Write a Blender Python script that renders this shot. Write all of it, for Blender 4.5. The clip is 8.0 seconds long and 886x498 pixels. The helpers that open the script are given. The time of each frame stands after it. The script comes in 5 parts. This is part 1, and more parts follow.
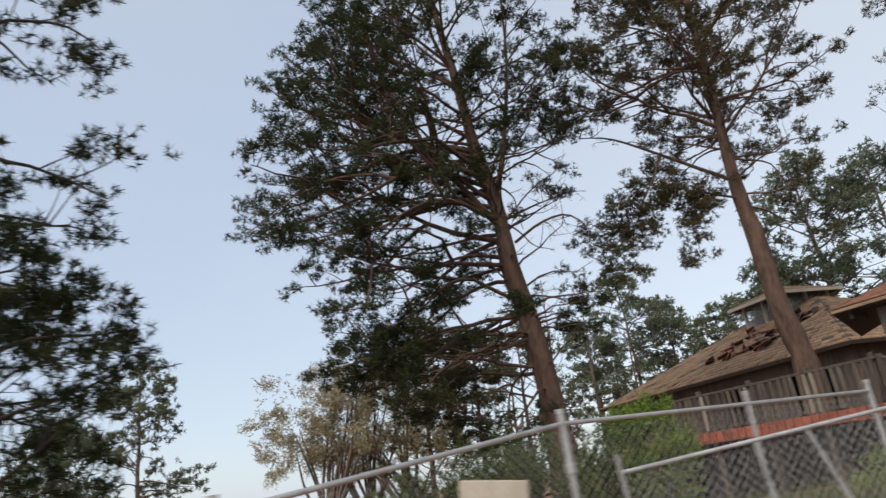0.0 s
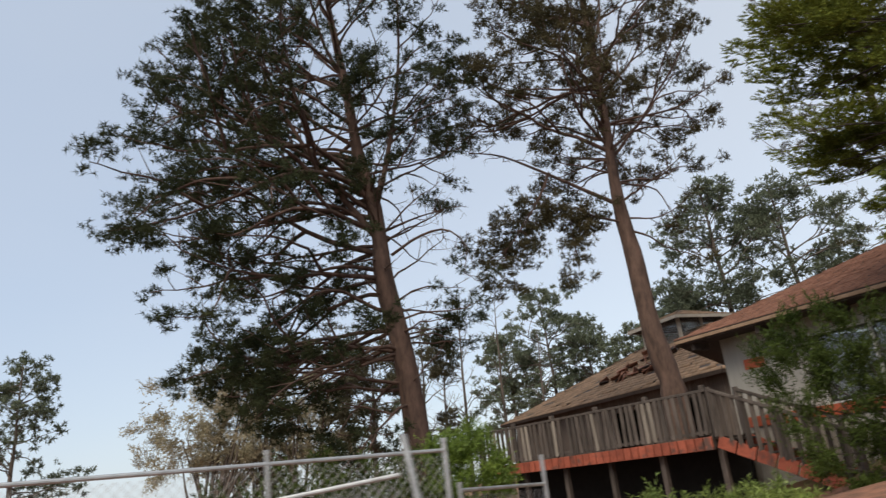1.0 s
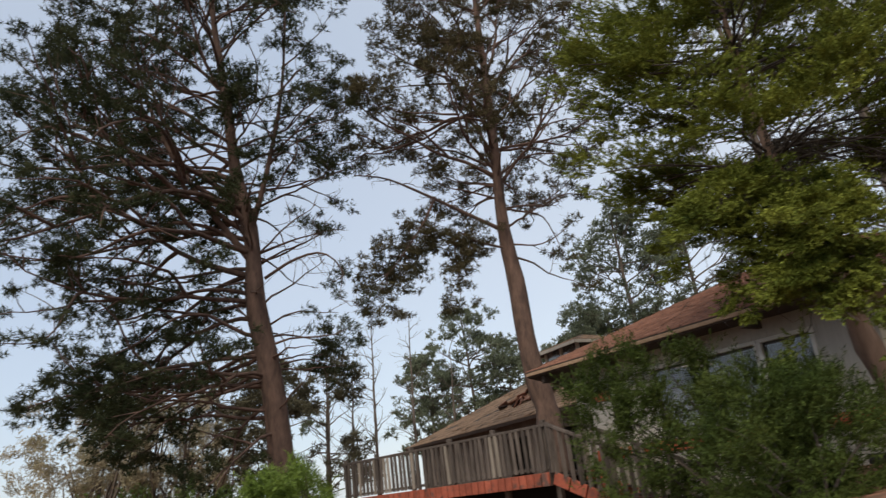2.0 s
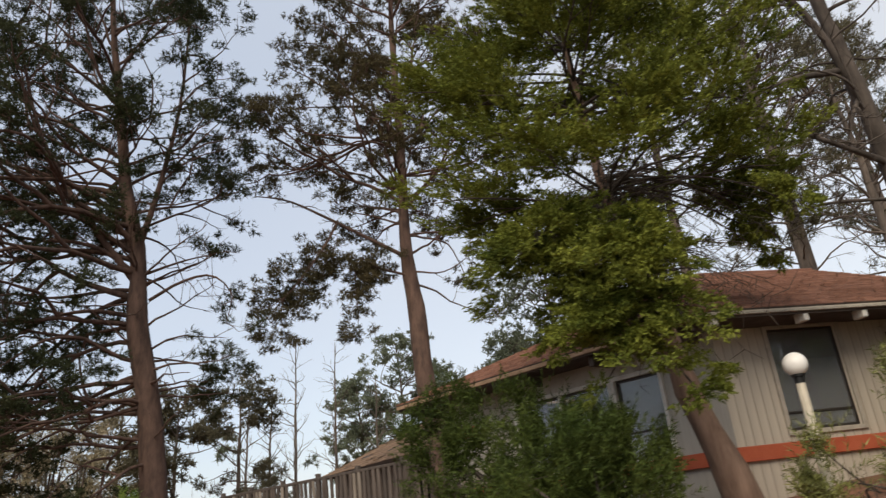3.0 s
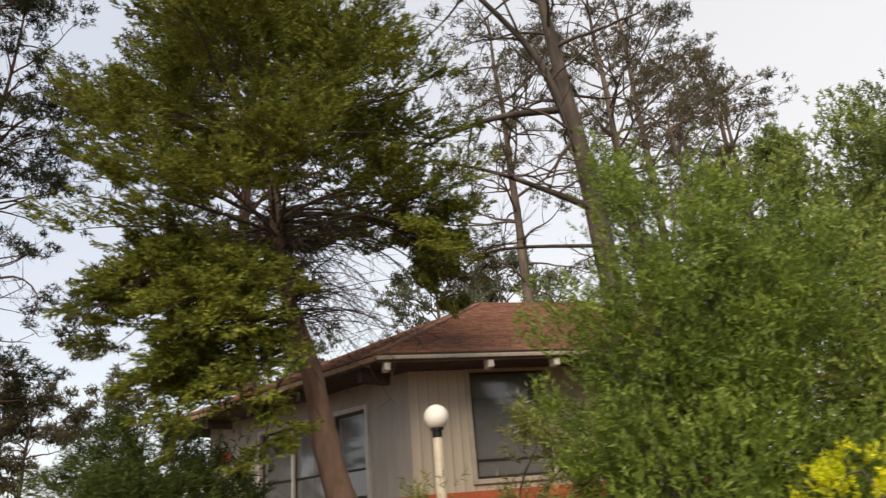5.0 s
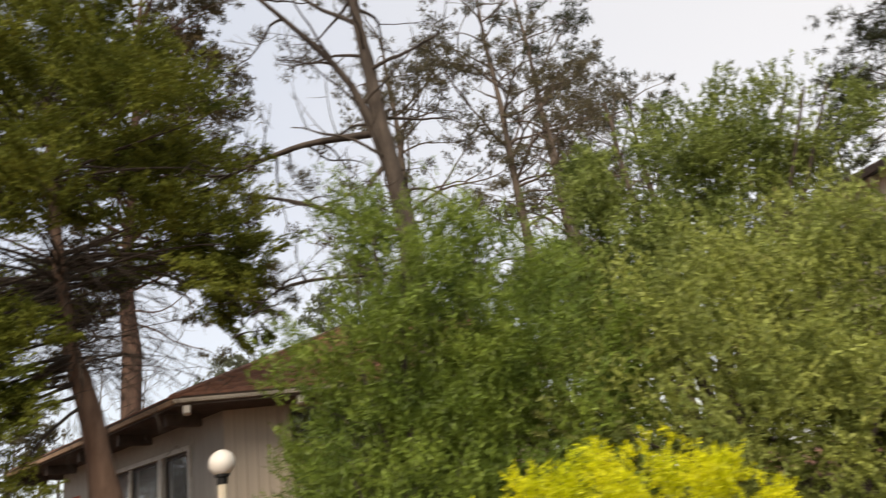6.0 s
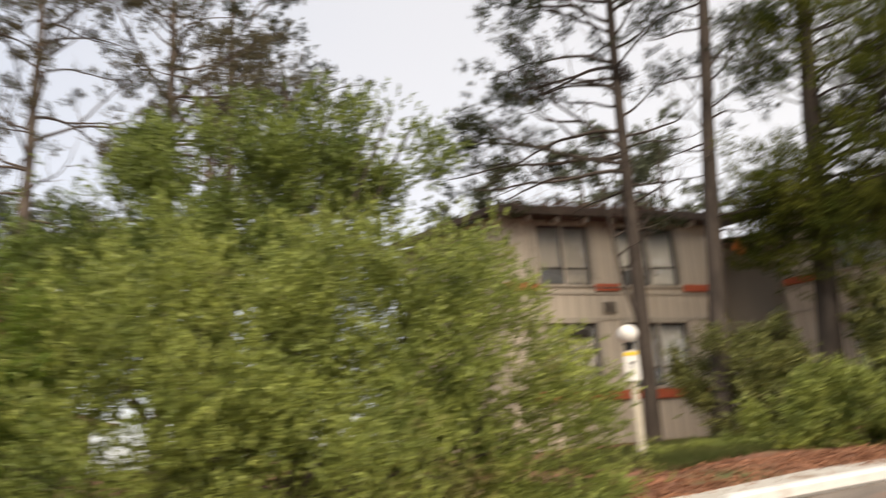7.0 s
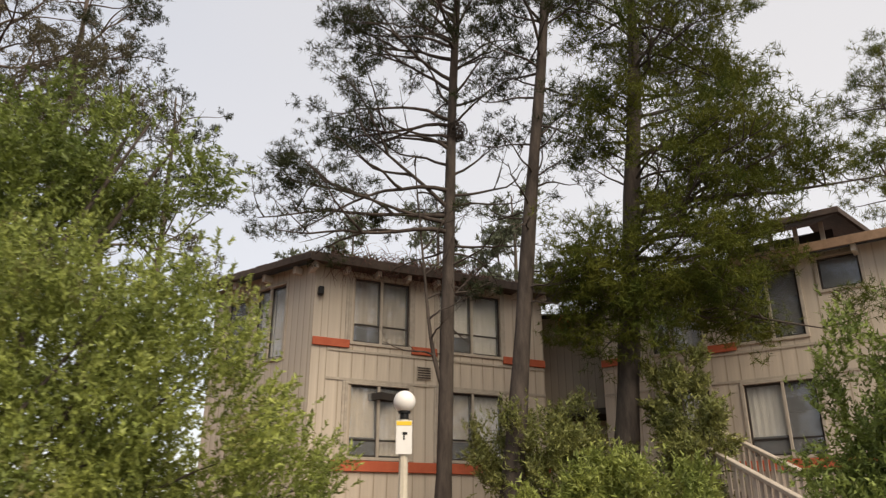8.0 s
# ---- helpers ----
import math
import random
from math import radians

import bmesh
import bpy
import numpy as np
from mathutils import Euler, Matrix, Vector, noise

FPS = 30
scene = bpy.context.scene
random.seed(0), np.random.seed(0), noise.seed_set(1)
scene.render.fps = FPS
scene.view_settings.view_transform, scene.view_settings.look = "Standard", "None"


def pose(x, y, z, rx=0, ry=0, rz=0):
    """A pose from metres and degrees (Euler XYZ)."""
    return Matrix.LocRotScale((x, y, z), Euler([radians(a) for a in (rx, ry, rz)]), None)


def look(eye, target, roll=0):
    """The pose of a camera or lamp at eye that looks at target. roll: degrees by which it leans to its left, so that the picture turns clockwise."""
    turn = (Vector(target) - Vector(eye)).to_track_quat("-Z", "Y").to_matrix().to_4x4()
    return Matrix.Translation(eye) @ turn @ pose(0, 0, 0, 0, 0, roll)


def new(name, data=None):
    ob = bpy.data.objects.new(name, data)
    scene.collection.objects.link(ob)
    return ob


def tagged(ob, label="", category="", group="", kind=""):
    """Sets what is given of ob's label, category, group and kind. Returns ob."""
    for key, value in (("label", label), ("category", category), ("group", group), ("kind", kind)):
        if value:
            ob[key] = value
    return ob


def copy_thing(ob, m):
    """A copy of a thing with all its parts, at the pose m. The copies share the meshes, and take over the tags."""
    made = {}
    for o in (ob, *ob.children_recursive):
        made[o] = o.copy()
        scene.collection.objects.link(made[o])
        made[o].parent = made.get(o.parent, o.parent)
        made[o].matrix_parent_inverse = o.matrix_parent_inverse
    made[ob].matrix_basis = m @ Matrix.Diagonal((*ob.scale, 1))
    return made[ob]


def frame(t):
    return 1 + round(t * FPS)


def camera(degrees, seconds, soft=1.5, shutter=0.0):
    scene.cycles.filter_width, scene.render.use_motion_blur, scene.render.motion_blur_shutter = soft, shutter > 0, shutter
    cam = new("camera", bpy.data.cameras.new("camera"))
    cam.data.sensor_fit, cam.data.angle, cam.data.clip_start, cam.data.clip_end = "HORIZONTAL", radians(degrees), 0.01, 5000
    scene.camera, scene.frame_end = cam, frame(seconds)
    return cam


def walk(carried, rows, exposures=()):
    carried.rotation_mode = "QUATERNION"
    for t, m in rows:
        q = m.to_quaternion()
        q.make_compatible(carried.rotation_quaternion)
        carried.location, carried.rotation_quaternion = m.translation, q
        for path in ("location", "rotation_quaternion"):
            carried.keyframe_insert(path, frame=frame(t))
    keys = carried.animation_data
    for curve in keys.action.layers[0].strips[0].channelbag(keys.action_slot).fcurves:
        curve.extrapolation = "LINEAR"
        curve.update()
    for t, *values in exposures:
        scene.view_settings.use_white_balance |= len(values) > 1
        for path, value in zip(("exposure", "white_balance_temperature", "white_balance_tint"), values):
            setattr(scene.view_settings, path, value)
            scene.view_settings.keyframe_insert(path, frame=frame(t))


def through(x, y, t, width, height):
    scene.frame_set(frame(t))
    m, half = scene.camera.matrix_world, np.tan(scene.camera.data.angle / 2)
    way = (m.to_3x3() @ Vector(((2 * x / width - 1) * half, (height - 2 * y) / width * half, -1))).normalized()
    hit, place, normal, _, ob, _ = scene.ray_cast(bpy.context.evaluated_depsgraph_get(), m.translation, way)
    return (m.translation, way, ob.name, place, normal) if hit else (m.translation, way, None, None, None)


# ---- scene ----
cam = camera(63.3, 8.0, soft=1.3, shutter=0.4)

# seconds, x, y, z, then the turn about x, y and z in degrees
PATH = [
    (0.00, 0.000, -0.000, 1.514, 108.27, 8.36, 0.31),
    (0.25, 0.661, 0.060, 1.495, 108.10, 7.62, -0.83),
    (0.50, 1.308, 0.119, 1.484, 108.08, 7.02, -1.72),
    (0.75, 1.931, 0.173, 1.487, 108.17, 6.69, -2.74),
    (1.00, 2.540, 0.208, 1.495, 108.17, 6.55, -3.76),
    (1.25, 3.142, 0.211, 1.509, 108.31, 6.43, -4.62),
    (1.50, 3.740, 0.197, 1.534, 108.44, 6.40, -5.68),
    (1.75, 4.326, 0.184, 1.575, 108.57, 6.52, -6.87),
    (2.00, 4.884, 0.190, 1.621, 108.89, 6.68, -7.60),
    (2.30, 5.520, 0.217, 1.654, 109.14, 6.85, -8.71),
    (2.75, 6.417, 0.243, 1.662, 109.88, 6.64, -10.23),
    (3.20, 7.252, 0.222, 1.665, 110.45, 5.85, -11.42),
    (3.50, 7.779, 0.163, 1.691, 110.35, 5.06, -12.00),
    (3.75, 8.245, 0.088, 1.734, 110.14, 4.90, -12.50),
    (4.00, 8.753, 0.000, 1.788, 109.93, 4.96, -13.01),
    (4.25, 9.310, -0.092, 1.844, 109.81, 4.88, -13.46),
    (4.75, 10.484, -0.299, 1.899, 109.89, 4.58, -13.96),
    (5.25, 11.648, -0.517, 1.943, 109.79, 4.10, -14.55),
    (5.50, 12.196, -0.626, 1.988, 109.61, 3.92, -15.07),
    (5.75, 12.728, -0.755, 2.038, 109.69, 5.25, -15.41),
    (6.00, 13.256, -0.891, 2.088, 110.05, 7.91, -16.14),
    (6.20, 13.698, -0.990, 2.129, 109.68, 9.56, -18.10),
    (6.40, 14.138, -1.088, 2.156, 108.33, 10.28, -22.15),
    (6.60, 14.557, -1.193, 2.180, 106.84, 9.23, -27.46),
    (6.80, 14.959, -1.296, 2.216, 105.80, 6.56, -34.27),
    (7.00, 15.363, -1.373, 2.273, 106.09, 3.04, -42.00),
    (7.20, 15.762, -1.436, 2.322, 107.68, 1.58, -48.16),
    (7.40, 16.144, -1.494, 2.349, 109.11, 1.17, -51.21),
    (7.60, 16.499, -1.559, 2.362, 109.97, 0.97, -52.44),
    (7.80, 16.825, -1.636, 2.370, 110.42, 0.54, -52.91),
    (8.00, 17.136, -1.718, 2.377, 110.65, 0.02, -52.89),
]
walk(cam, [(row[0], pose(*row[1:])) for row in PATH],
     exposures=[(0.0, 0.0, 6650, 9), (1.6, -0.05, 6650, 9), (3.4, 0.13, 7200, 12), (5.4, 0.34, 7700, 13), (7.0, 0.32, 7600, 14), (8.0, 0.12, 7500, 14)])

# ---- sky and sun: thin bright overcast ----
world = bpy.data.worlds.new("overcast_sky")
scene.world = world
world.use_nodes = True
wn, wl = world.node_tree.nodes, world.node_tree.links
wn.clear()
w_out = wn.new("ShaderNodeOutputWorld")
w_add = wn.new("ShaderNodeAddShader")
w_sky = wn.new("ShaderNodeTexSky")
w_sky.sky_type = "NISHITA"
w_sky.sun_disc = False
w_sky.sun_elevation, w_sky.sun_rotation = radians(44), radians(209)
w_bg = wn.new("ShaderNodeBackground")
w_bg.inputs["Strength"].default_value = 0.05
wl.new(w_sky.outputs[0], w_bg.inputs["Color"])
w_geo = wn.new("ShaderNodeTexCoord")
w_map = wn.new("ShaderNodeMapping")
w_map.inputs["Scale"].default_value = (1.0, 1.0, 2.2)
w_noise = wn.new("ShaderNodeTexNoise")
w_noise.inputs["Scale"].default_value = 1.3
w_noise.inputs["Detail"].default_value = 4.0
w_ramp = wn.new("ShaderNodeValToRGB")
w_ramp.color_ramp.elements[0].position, w_ramp.color_ramp.elements[0].color = 0.3, (0.60, 0.71, 0.89, 1)
w_ramp.color_ramp.elements[1].position, w_ramp.color_ramp.elements[1].color = 0.7, (0.69, 0.77, 0.90, 1)
w_sep = wn.new("ShaderNodeSeparateXYZ")
w_east = wn.new("ShaderNodeMapRange")
w_east.inputs[1].default_value, w_east.inputs[2].default_value = -0.1, 0.9
w_mix = wn.new("ShaderNodeMix")
w_mix.data_type = "RGBA"
w_mix.inputs["B"].default_value = (0.91, 0.95, 1.0, 1)
w_cloud = wn.new("ShaderNodeBackground")
w_cloud.inputs["Strength"].default_value = 0.70
wl.new(w_geo.outputs["Generated"], w_map.inputs["Vector"])
wl.new(w_map.outputs[0], w_noise.inputs["Vector"])
wl.new(w_noise.outputs["Fac"], w_ramp.inputs["Fac"])
wl.new(w_geo.outputs["Generated"], w_sep.inputs[0])
wl.new(w_sep.outputs["X"], w_east.inputs[0])
wl.new(w_east.outputs[0], w_mix.inputs["Factor"])
wl.new(w_ramp.outputs[0], w_mix.inputs["A"])
wl.new(w_mix.outputs["Result"], w_cloud.inputs["Color"])
wl.new(w_bg.outputs[0], w_add.inputs[0])
wl.new(w_cloud.outputs[0], w_add.inputs[1])
wl.new(w_add.outputs[0], w_out.inputs[0])

sun = new("sun", bpy.data.lights.new("sun", "SUN"))
sun.data.energy, sun.data.angle, sun.data.color = 3.2, radians(45), (1.0, 0.93, 0.80)
sun.matrix_world = look((-3, -28, 38), (16, 6, 0))


# ---- materials ----
def material(name, colour, rough=0.8, metal=0.0, vary=0.25, scale=6.0, second=None, bump=0.0, bump_scale=40.0,
             stretch=(1, 1, 1), island=0.0, piece=0.0, through=0.0, stain=None, stain_scale=1.2, stain_at=0.55, spec=0.3):
    """A node material: two-scale noise between two colours, relief, stains, and a shift of tone for each leaf or piece."""
    m = bpy.data.materials.new(name)
    m.use_nodes = True
    n, l = m.node_tree.nodes, m.node_tree.links
    bsdf = n["Principled BSDF"]
    out = n["Material Output"]
    bsdf.inputs["Roughness"].default_value = rough
    bsdf.inputs["Metallic"].default_value = metal
    bsdf.inputs["Specular IOR Level"].default_value = spec
    co = n.new("ShaderNodeTexCoord")
    mp = n.new("ShaderNodeMapping")
    mp.inputs["Scale"].default_value = stretch
    l.new(co.outputs["Object"], mp.inputs["Vector"])
    n1 = n.new("ShaderNodeTexNoise")
    n1.inputs["Scale"].default_value = scale
    n1.inputs["Detail"].default_value = 6.0
    n1.inputs["Roughness"].default_value = 0.65
    l.new(mp.outputs[0], n1.inputs["Vector"])
    ramp = n.new("ShaderNodeValToRGB")
    ramp.color_ramp.elements[0].position, ramp.color_ramp.elements[1].position = 0.3, 0.7
    c2 = second or tuple(min(1.0, c * (1 + vary)) for c in colour)
    c1 = colour if second else tuple(c * (1 - vary) for c in colour)
    ramp.color_ramp.elements[0].color, ramp.color_ramp.elements[1].color = (*c1, 1), (*c2, 1)
    l.new(n1.outputs["Fac"], ramp.inputs["Fac"])
    last = ramp.outputs[0]
    if stain:
        n2 = n.new("ShaderNodeTexNoise")
        n2.inputs["Scale"].default_value = stain_scale
        n2.inputs["Detail"].default_value = 5.0
        l.new(mp.outputs[0], n2.inputs["Vector"])
        r2 = n.new("ShaderNodeMapRange")
        r2.inputs[1].default_value, r2.inputs[2].default_value = stain_at, stain_at + 0.13
        l.new(n2.outputs["Fac"], r2.inputs[0])
        mx = n.new("ShaderNodeMix")
        mx.data_type = "RGBA"
        mx.inputs["B"].default_value = (*stain, 1)
        l.new(r2.outputs[0], mx.inputs["Factor"])
        l.new(last, mx.inputs["A"])
        last = mx.outputs["Result"]
    if island or piece:
        src = n.new("ShaderNodeNewGeometry").outputs["Random Per Island"] if island else n.new("ShaderNodeObjectInfo").outputs["Random"]
        k = island or piece
        mr = n.new("ShaderNodeMapRange")
        mr.inputs[3].default_value, mr.inputs[4].default_value = 1 - k, 1 + k
        l.new(src, mr.inputs[0])
        hs = n.new("ShaderNodeHueSaturation")
        l.new(mr.outputs[0], hs.inputs["Value"])
        l.new(last, hs.inputs["Color"])
        last = hs.outputs[0]
    l.new(last, bsdf.inputs["Base Color"])
    if bump:
        nb = n.new("ShaderNodeTexNoise")
        nb.inputs["Scale"].default_value = bump_scale
        nb.inputs["Detail"].default_value = 6.0
        l.new(mp.outputs[0], nb.inputs["Vector"])
        bp = n.new("ShaderNodeBump")
        bp.inputs["Strength"].default_value = bump
        bp.inputs["Distance"].default_value = 0.02
        l.new(nb.outputs["Fac"], bp.inputs["Height"])
        l.new(bp.outputs[0], bsdf.inputs["Normal"])
    if through:
        tr = n.new("ShaderNodeBsdfTranslucent")
        l.new(last, tr.inputs["Color"])
        ms = n.new("ShaderNodeMixShader")
        ms.inputs[0].default_value = through
        l.new(bsdf.outputs[0], ms.inputs[1])
        l.new(tr.outputs[0], ms.inputs[2])
        l.new(ms.outputs[0], out.inputs["Surface"])
    return m


def glass_material(name, tint, rough=0.03):
    m = bpy.data.materials.new(name)
    m.use_nodes = True
    b = m.node_tree.nodes["Principled BSDF"]
    b.inputs["Base Color"].default_value = (*tint, 1)
    b.inputs["Transmission Weight"].default_value = 0.9
    b.inputs["Roughness"].default_value = rough
    b.inputs["IOR"].default_value = 1.5
    return m


BARK_PINE = material("pine_bark", (0.045, 0.029, 0.023), 0.95, second=(0.15, 0.092, 0.07), scale=5, stretch=(1, 1, 0.3), bump=1.0, bump_scale=9)
BARK_DARK = material("dark_bark", (0.030, 0.024, 0.020), 0.95, second=(0.105, 0.084, 0.070), scale=6, stretch=(1, 1, 0.25), bump=1.0, bump_scale=10)
BARK_GREY = material("grey_bark", (0.06, 0.048, 0.04), 0.95, second=(0.17, 0.135, 0.11), scale=5, stretch=(1, 1, 0.3), bump=0.8, bump_scale=9)
BARK_RED = material("cypress_bark", (0.10, 0.06, 0.042), 0.95, second=(0.26, 0.17, 0.125), scale=7, stretch=(1, 1, 0.18), bump=1.0, bump_scale=12)
NEEDLE = material("pine_needles", (0.022, 0.032, 0.016), 0.6, second=(0.058, 0.062, 0.026), scale=0.9, island=0.35, through=0.12, spec=0.08)
NEEDLE_BROWN = material("browning_pine_needles", (0.040, 0.042, 0.022), 0.7, second=(0.115, 0.09, 0.046), scale=0.7, island=0.4, through=0.15, spec=0.08)
NEEDLE_GREEN = material("fresh_pine_needles", (0.036, 0.062, 0.012), 0.55, second=(0.155, 0.16, 0.030), scale=1.2, island=0.35, through=0.25, spec=0.08)
# Needles of the farther pines: haze is mixed into these paler colours.
NEEDLE_FAR = material("hazed_far_pine_needles", (0.10, 0.12, 0.075), 0.7, second=(0.16, 0.18, 0.115), scale=0.5, island=0.3, through=0.25)
NEEDLE_HAZE = material("hazed_brown_pine_needles", (0.070, 0.066, 0.040), 0.8, second=(0.155, 0.138, 0.088), scale=0.5, island=0.3, through=0.2, spec=0.08)
LEAF_EUCA = material("eucalyptus_leaves", (0.24, 0.22, 0.13), 0.6, second=(0.42, 0.35, 0.24), scale=0.6, island=0.35, through=0.25)
FROND = material("cypress_fronds", (0.040, 0.060, 0.011), 0.6, second=(0.225, 0.245, 0.044), scale=1.6, island=0.4, through=0.2, spec=0.08)
LEAF_GREEN = material("shrub_leaves_green", (0.062, 0.112, 0.021), 0.5, second=(0.225, 0.30, 0.050), scale=1.6, island=0.4, through=0.3)
LEAF_OLIVE = material("shrub_leaves_olive", (0.12, 0.165, 0.042), 0.5, second=(0.39, 0.43, 0.112), scale=1.6, island=0.4, through=0.3, stain=(0.22, 0.15, 0.085), stain_scale=0.9, stain_at=0.6)
LEAF_DULL = material("small_tree_leaves", (0.070, 0.108, 0.026), 0.5, second=(0.27, 0.325, 0.080), scale=1.6, island=0.4, through=0.25)
LEAF_DARK = material("shrub_leaves_dark", (0.034, 0.055, 0.013), 0.5, second=(0.092, 0.118, 0.029), scale=1.0, island=0.4, through=0.25, spec=0.08)
LEAF_YELLOW = material("golden_shrub_leaves", (0.42, 0.50, 0.018), 0.5, second=(0.78, 0.74, 0.028), scale=2.0, island=0.3, through=0.35)
LEAF_MIXED = material("evergreen_shrub_leaves", (0.075, 0.098, 0.030), 0.45, second=(0.30, 0.30, 0.095), scale=1.4, island=0.5, through=0.2)
GRASS = material("dry_green_grass", (0.048, 0.070, 0.016), 0.8, second=(0.13, 0.14, 0.042), scale=0.8, island=0.3, through=0.3)
SIDING = material("beige_painted_siding", (0.475, 0.415, 0.338), 0.8, second=(0.575, 0.505, 0.415), scale=2.5, stretch=(1, 1, 0.25), piece=0.02, bump=0.25, bump_scale=50, stain=(0.36, 0.30, 0.23), stain_scale=1.6, stain_at=0.6)
# Pale side-wall paint, toned down to carry the shade of eave and cypress.
SIDING_SHADED = material("shade_toned_pale_wall", (0.36, 0.33, 0.29), 0.8, second=(0.46, 0.425, 0.375), scale=2.5, bump=0.2, stain=(0.33, 0.28, 0.23), stain_scale=1.5, stain_at=0.6)
SIDING_BROWN = material("weathered_brown_siding", (0.075, 0.055, 0.045), 0.9, second=(0.16, 0.125, 0.10), scale=3, stretch=(1, 1, 0.25), piece=0.2, bump=0.4)
TRIM_BEIGE = material("beige_trim", (0.42, 0.37, 0.305), 0.75, vary=0.15, scale=8, bump=0.2)
TRIM_WHITE = material("weathered_white_trim", (0.60, 0.57, 0.52), 0.7, vary=0.15, scale=8, bump=0.2)
BAND = material("orange_red_trim_board", (0.41, 0.088, 0.042), 0.7, second=(0.50, 0.125, 0.062), scale=4, stretch=(1, 1, 1), bump=0.25, stain=(0.30, 0.10, 0.06), stain_scale=2, stain_at=0.62)
RIM_RED = material("dark_red_rim_board", (0.20, 0.050, 0.030), 0.8, second=(0.36, 0.095, 0.055), scale=6, piece=0.25, bump=0.3, stain=(0.09, 0.05, 0.04), stain_scale=4, stain_at=0.55)
# Near black: the deep shade below the deck, put into the colour.
UNDERCROFT_SHADE = material("undercroft_shade_black", (0.010, 0.009, 0.008), 0.95, vary=0.3)
SHINGLE = material("red_brown_shingles", (0.165, 0.078, 0.053), 0.9, second=(0.275, 0.135, 0.092), scale=7, island=0.18, bump=0.6, bump_scale=60)
SHINGLE_TAN = material("tan_brown_shingles", (0.21, 0.135, 0.085), 0.9, second=(0.34, 0.225, 0.15), scale=5, island=0.2, bump=0.6, bump_scale=60)
SHINGLE_DARK = material("dark_mossy_shingles", (0.07, 0.05, 0.042), 0.9, second=(0.15, 0.10, 0.08), scale=5, island=0.2, bump=0.6, bump_scale=60)
FELT = material("bare_roof_felt", (0.06, 0.045, 0.04), 0.95, vary=0.3, scale=6)
EAVE_DARK = material("dark_brown_eave", (0.050, 0.038, 0.032), 0.85, second=(0.095, 0.072, 0.060), scale=6, bump=0.3)
WOOD_GREY = material("weathered_grey_wood", (0.045, 0.035, 0.030), 0.9, second=(0.125, 0.10, 0.085), scale=9, stretch=(1, 1, 0.2), piece=0.3, bump=0.5)
WOOD_WORN = material("worn_grey_wood", (0.17, 0.14, 0.115), 0.9, second=(0.27, 0.23, 0.19), scale=9, stretch=(1, 1, 0.2), piece=0.2, bump=0.4)
WOOD_PALE = material("pale_weathered_wood", (0.34, 0.29, 0.235), 0.85, second=(0.46, 0.40, 0.33), scale=9, stretch=(1, 1, 0.2), piece=0.12, bump=0.4)
# Dimness of the unlit rooms, painted into their walls, floors and ceilings.
DARK_ROOM = material("unlit_room_shade", (0.045, 0.040, 0.036), 0.9, vary=0.2)
CURTAIN = material("drawn_beige_curtain", (0.62, 0.57, 0.50), 0.9, second=(0.72, 0.68, 0.61), scale=5, stretch=(6, 6, 0.3))
BLIND = material("tan_window_blind", (0.42, 0.355, 0.28), 0.85, vary=0.15, scale=5)
GLASS = glass_material("window_glass", (0.78, 0.80, 0.81))
FRAME_DARK = material("bronze_window_frame", (0.05, 0.042, 0.037), 0.5, metal=0.3, vary=0.2)
GALV = material("galvanised_steel", (0.42, 0.42, 0.42), 0.45, metal=0.75, vary=0.2, scale=14, bump=0.15)
GLOBE = material("white_globe_glass", (0.80, 0.77, 0.72), 0.35, second=(0.88, 0.86, 0.82), scale=3, stain=(0.55, 0.50, 0.43), stain_scale=4, stain_at=0.62)
POST_CREAM = material("cream_painted_post", (0.62, 0.56, 0.45), 0.65, vary=0.12, scale=6, stain=(0.40, 0.33, 0.23), stain_scale=3, stain_at=0.6, bump=0.2)
BLACK_METAL = material("black_metal", (0.02, 0.02, 0.02), 0.5, metal=0.4, vary=0.2)
SIGN_WHITE = material("white_sign_face", (0.80, 0.79, 0.75), 0.5, vary=0.05)
SIGN_YELLOW = material("yellow_sign_band", (0.80, 0.55, 0.05), 0.5, vary=0.08)
CONCRETE = material("pale_concrete", (0.46, 0.43, 0.38), 0.9, second=(0.60, 0.57, 0.52), scale=5, bump=0.4, stain=(0.30, 0.22, 0.16), stain_scale=2, stain_at=0.58)
WHITE_STOP = material("white_painted_concrete", (0.72, 0.70, 0.66), 0.8, vary=0.1, scale=7, bump=0.4, stain=(0.42, 0.36, 0.30), stain_scale=3, stain_at=0.62)
ASPHALT = material("dusty_asphalt", (0.16, 0.135, 0.115), 0.95, second=(0.27, 0.23, 0.195), scale=3, bump=0.5, bump_scale=90, stain=(0.30, 0.17, 0.12), stain_scale=0.8, stain_at=0.58)
SOIL = material("soil_with_red_brown_litter", (0.12, 0.068, 0.045), 0.95, second=(0.34, 0.16, 0.10), scale=4, bump=0.8, bump_scale=30, stain=(0.12, 0.13, 0.05), stain_scale=0.5, stain_at=0.56)
ORANGE = material("orange_plastic_sheet", (0.75, 0.27, 0.08), 0.6, vary=0.15)


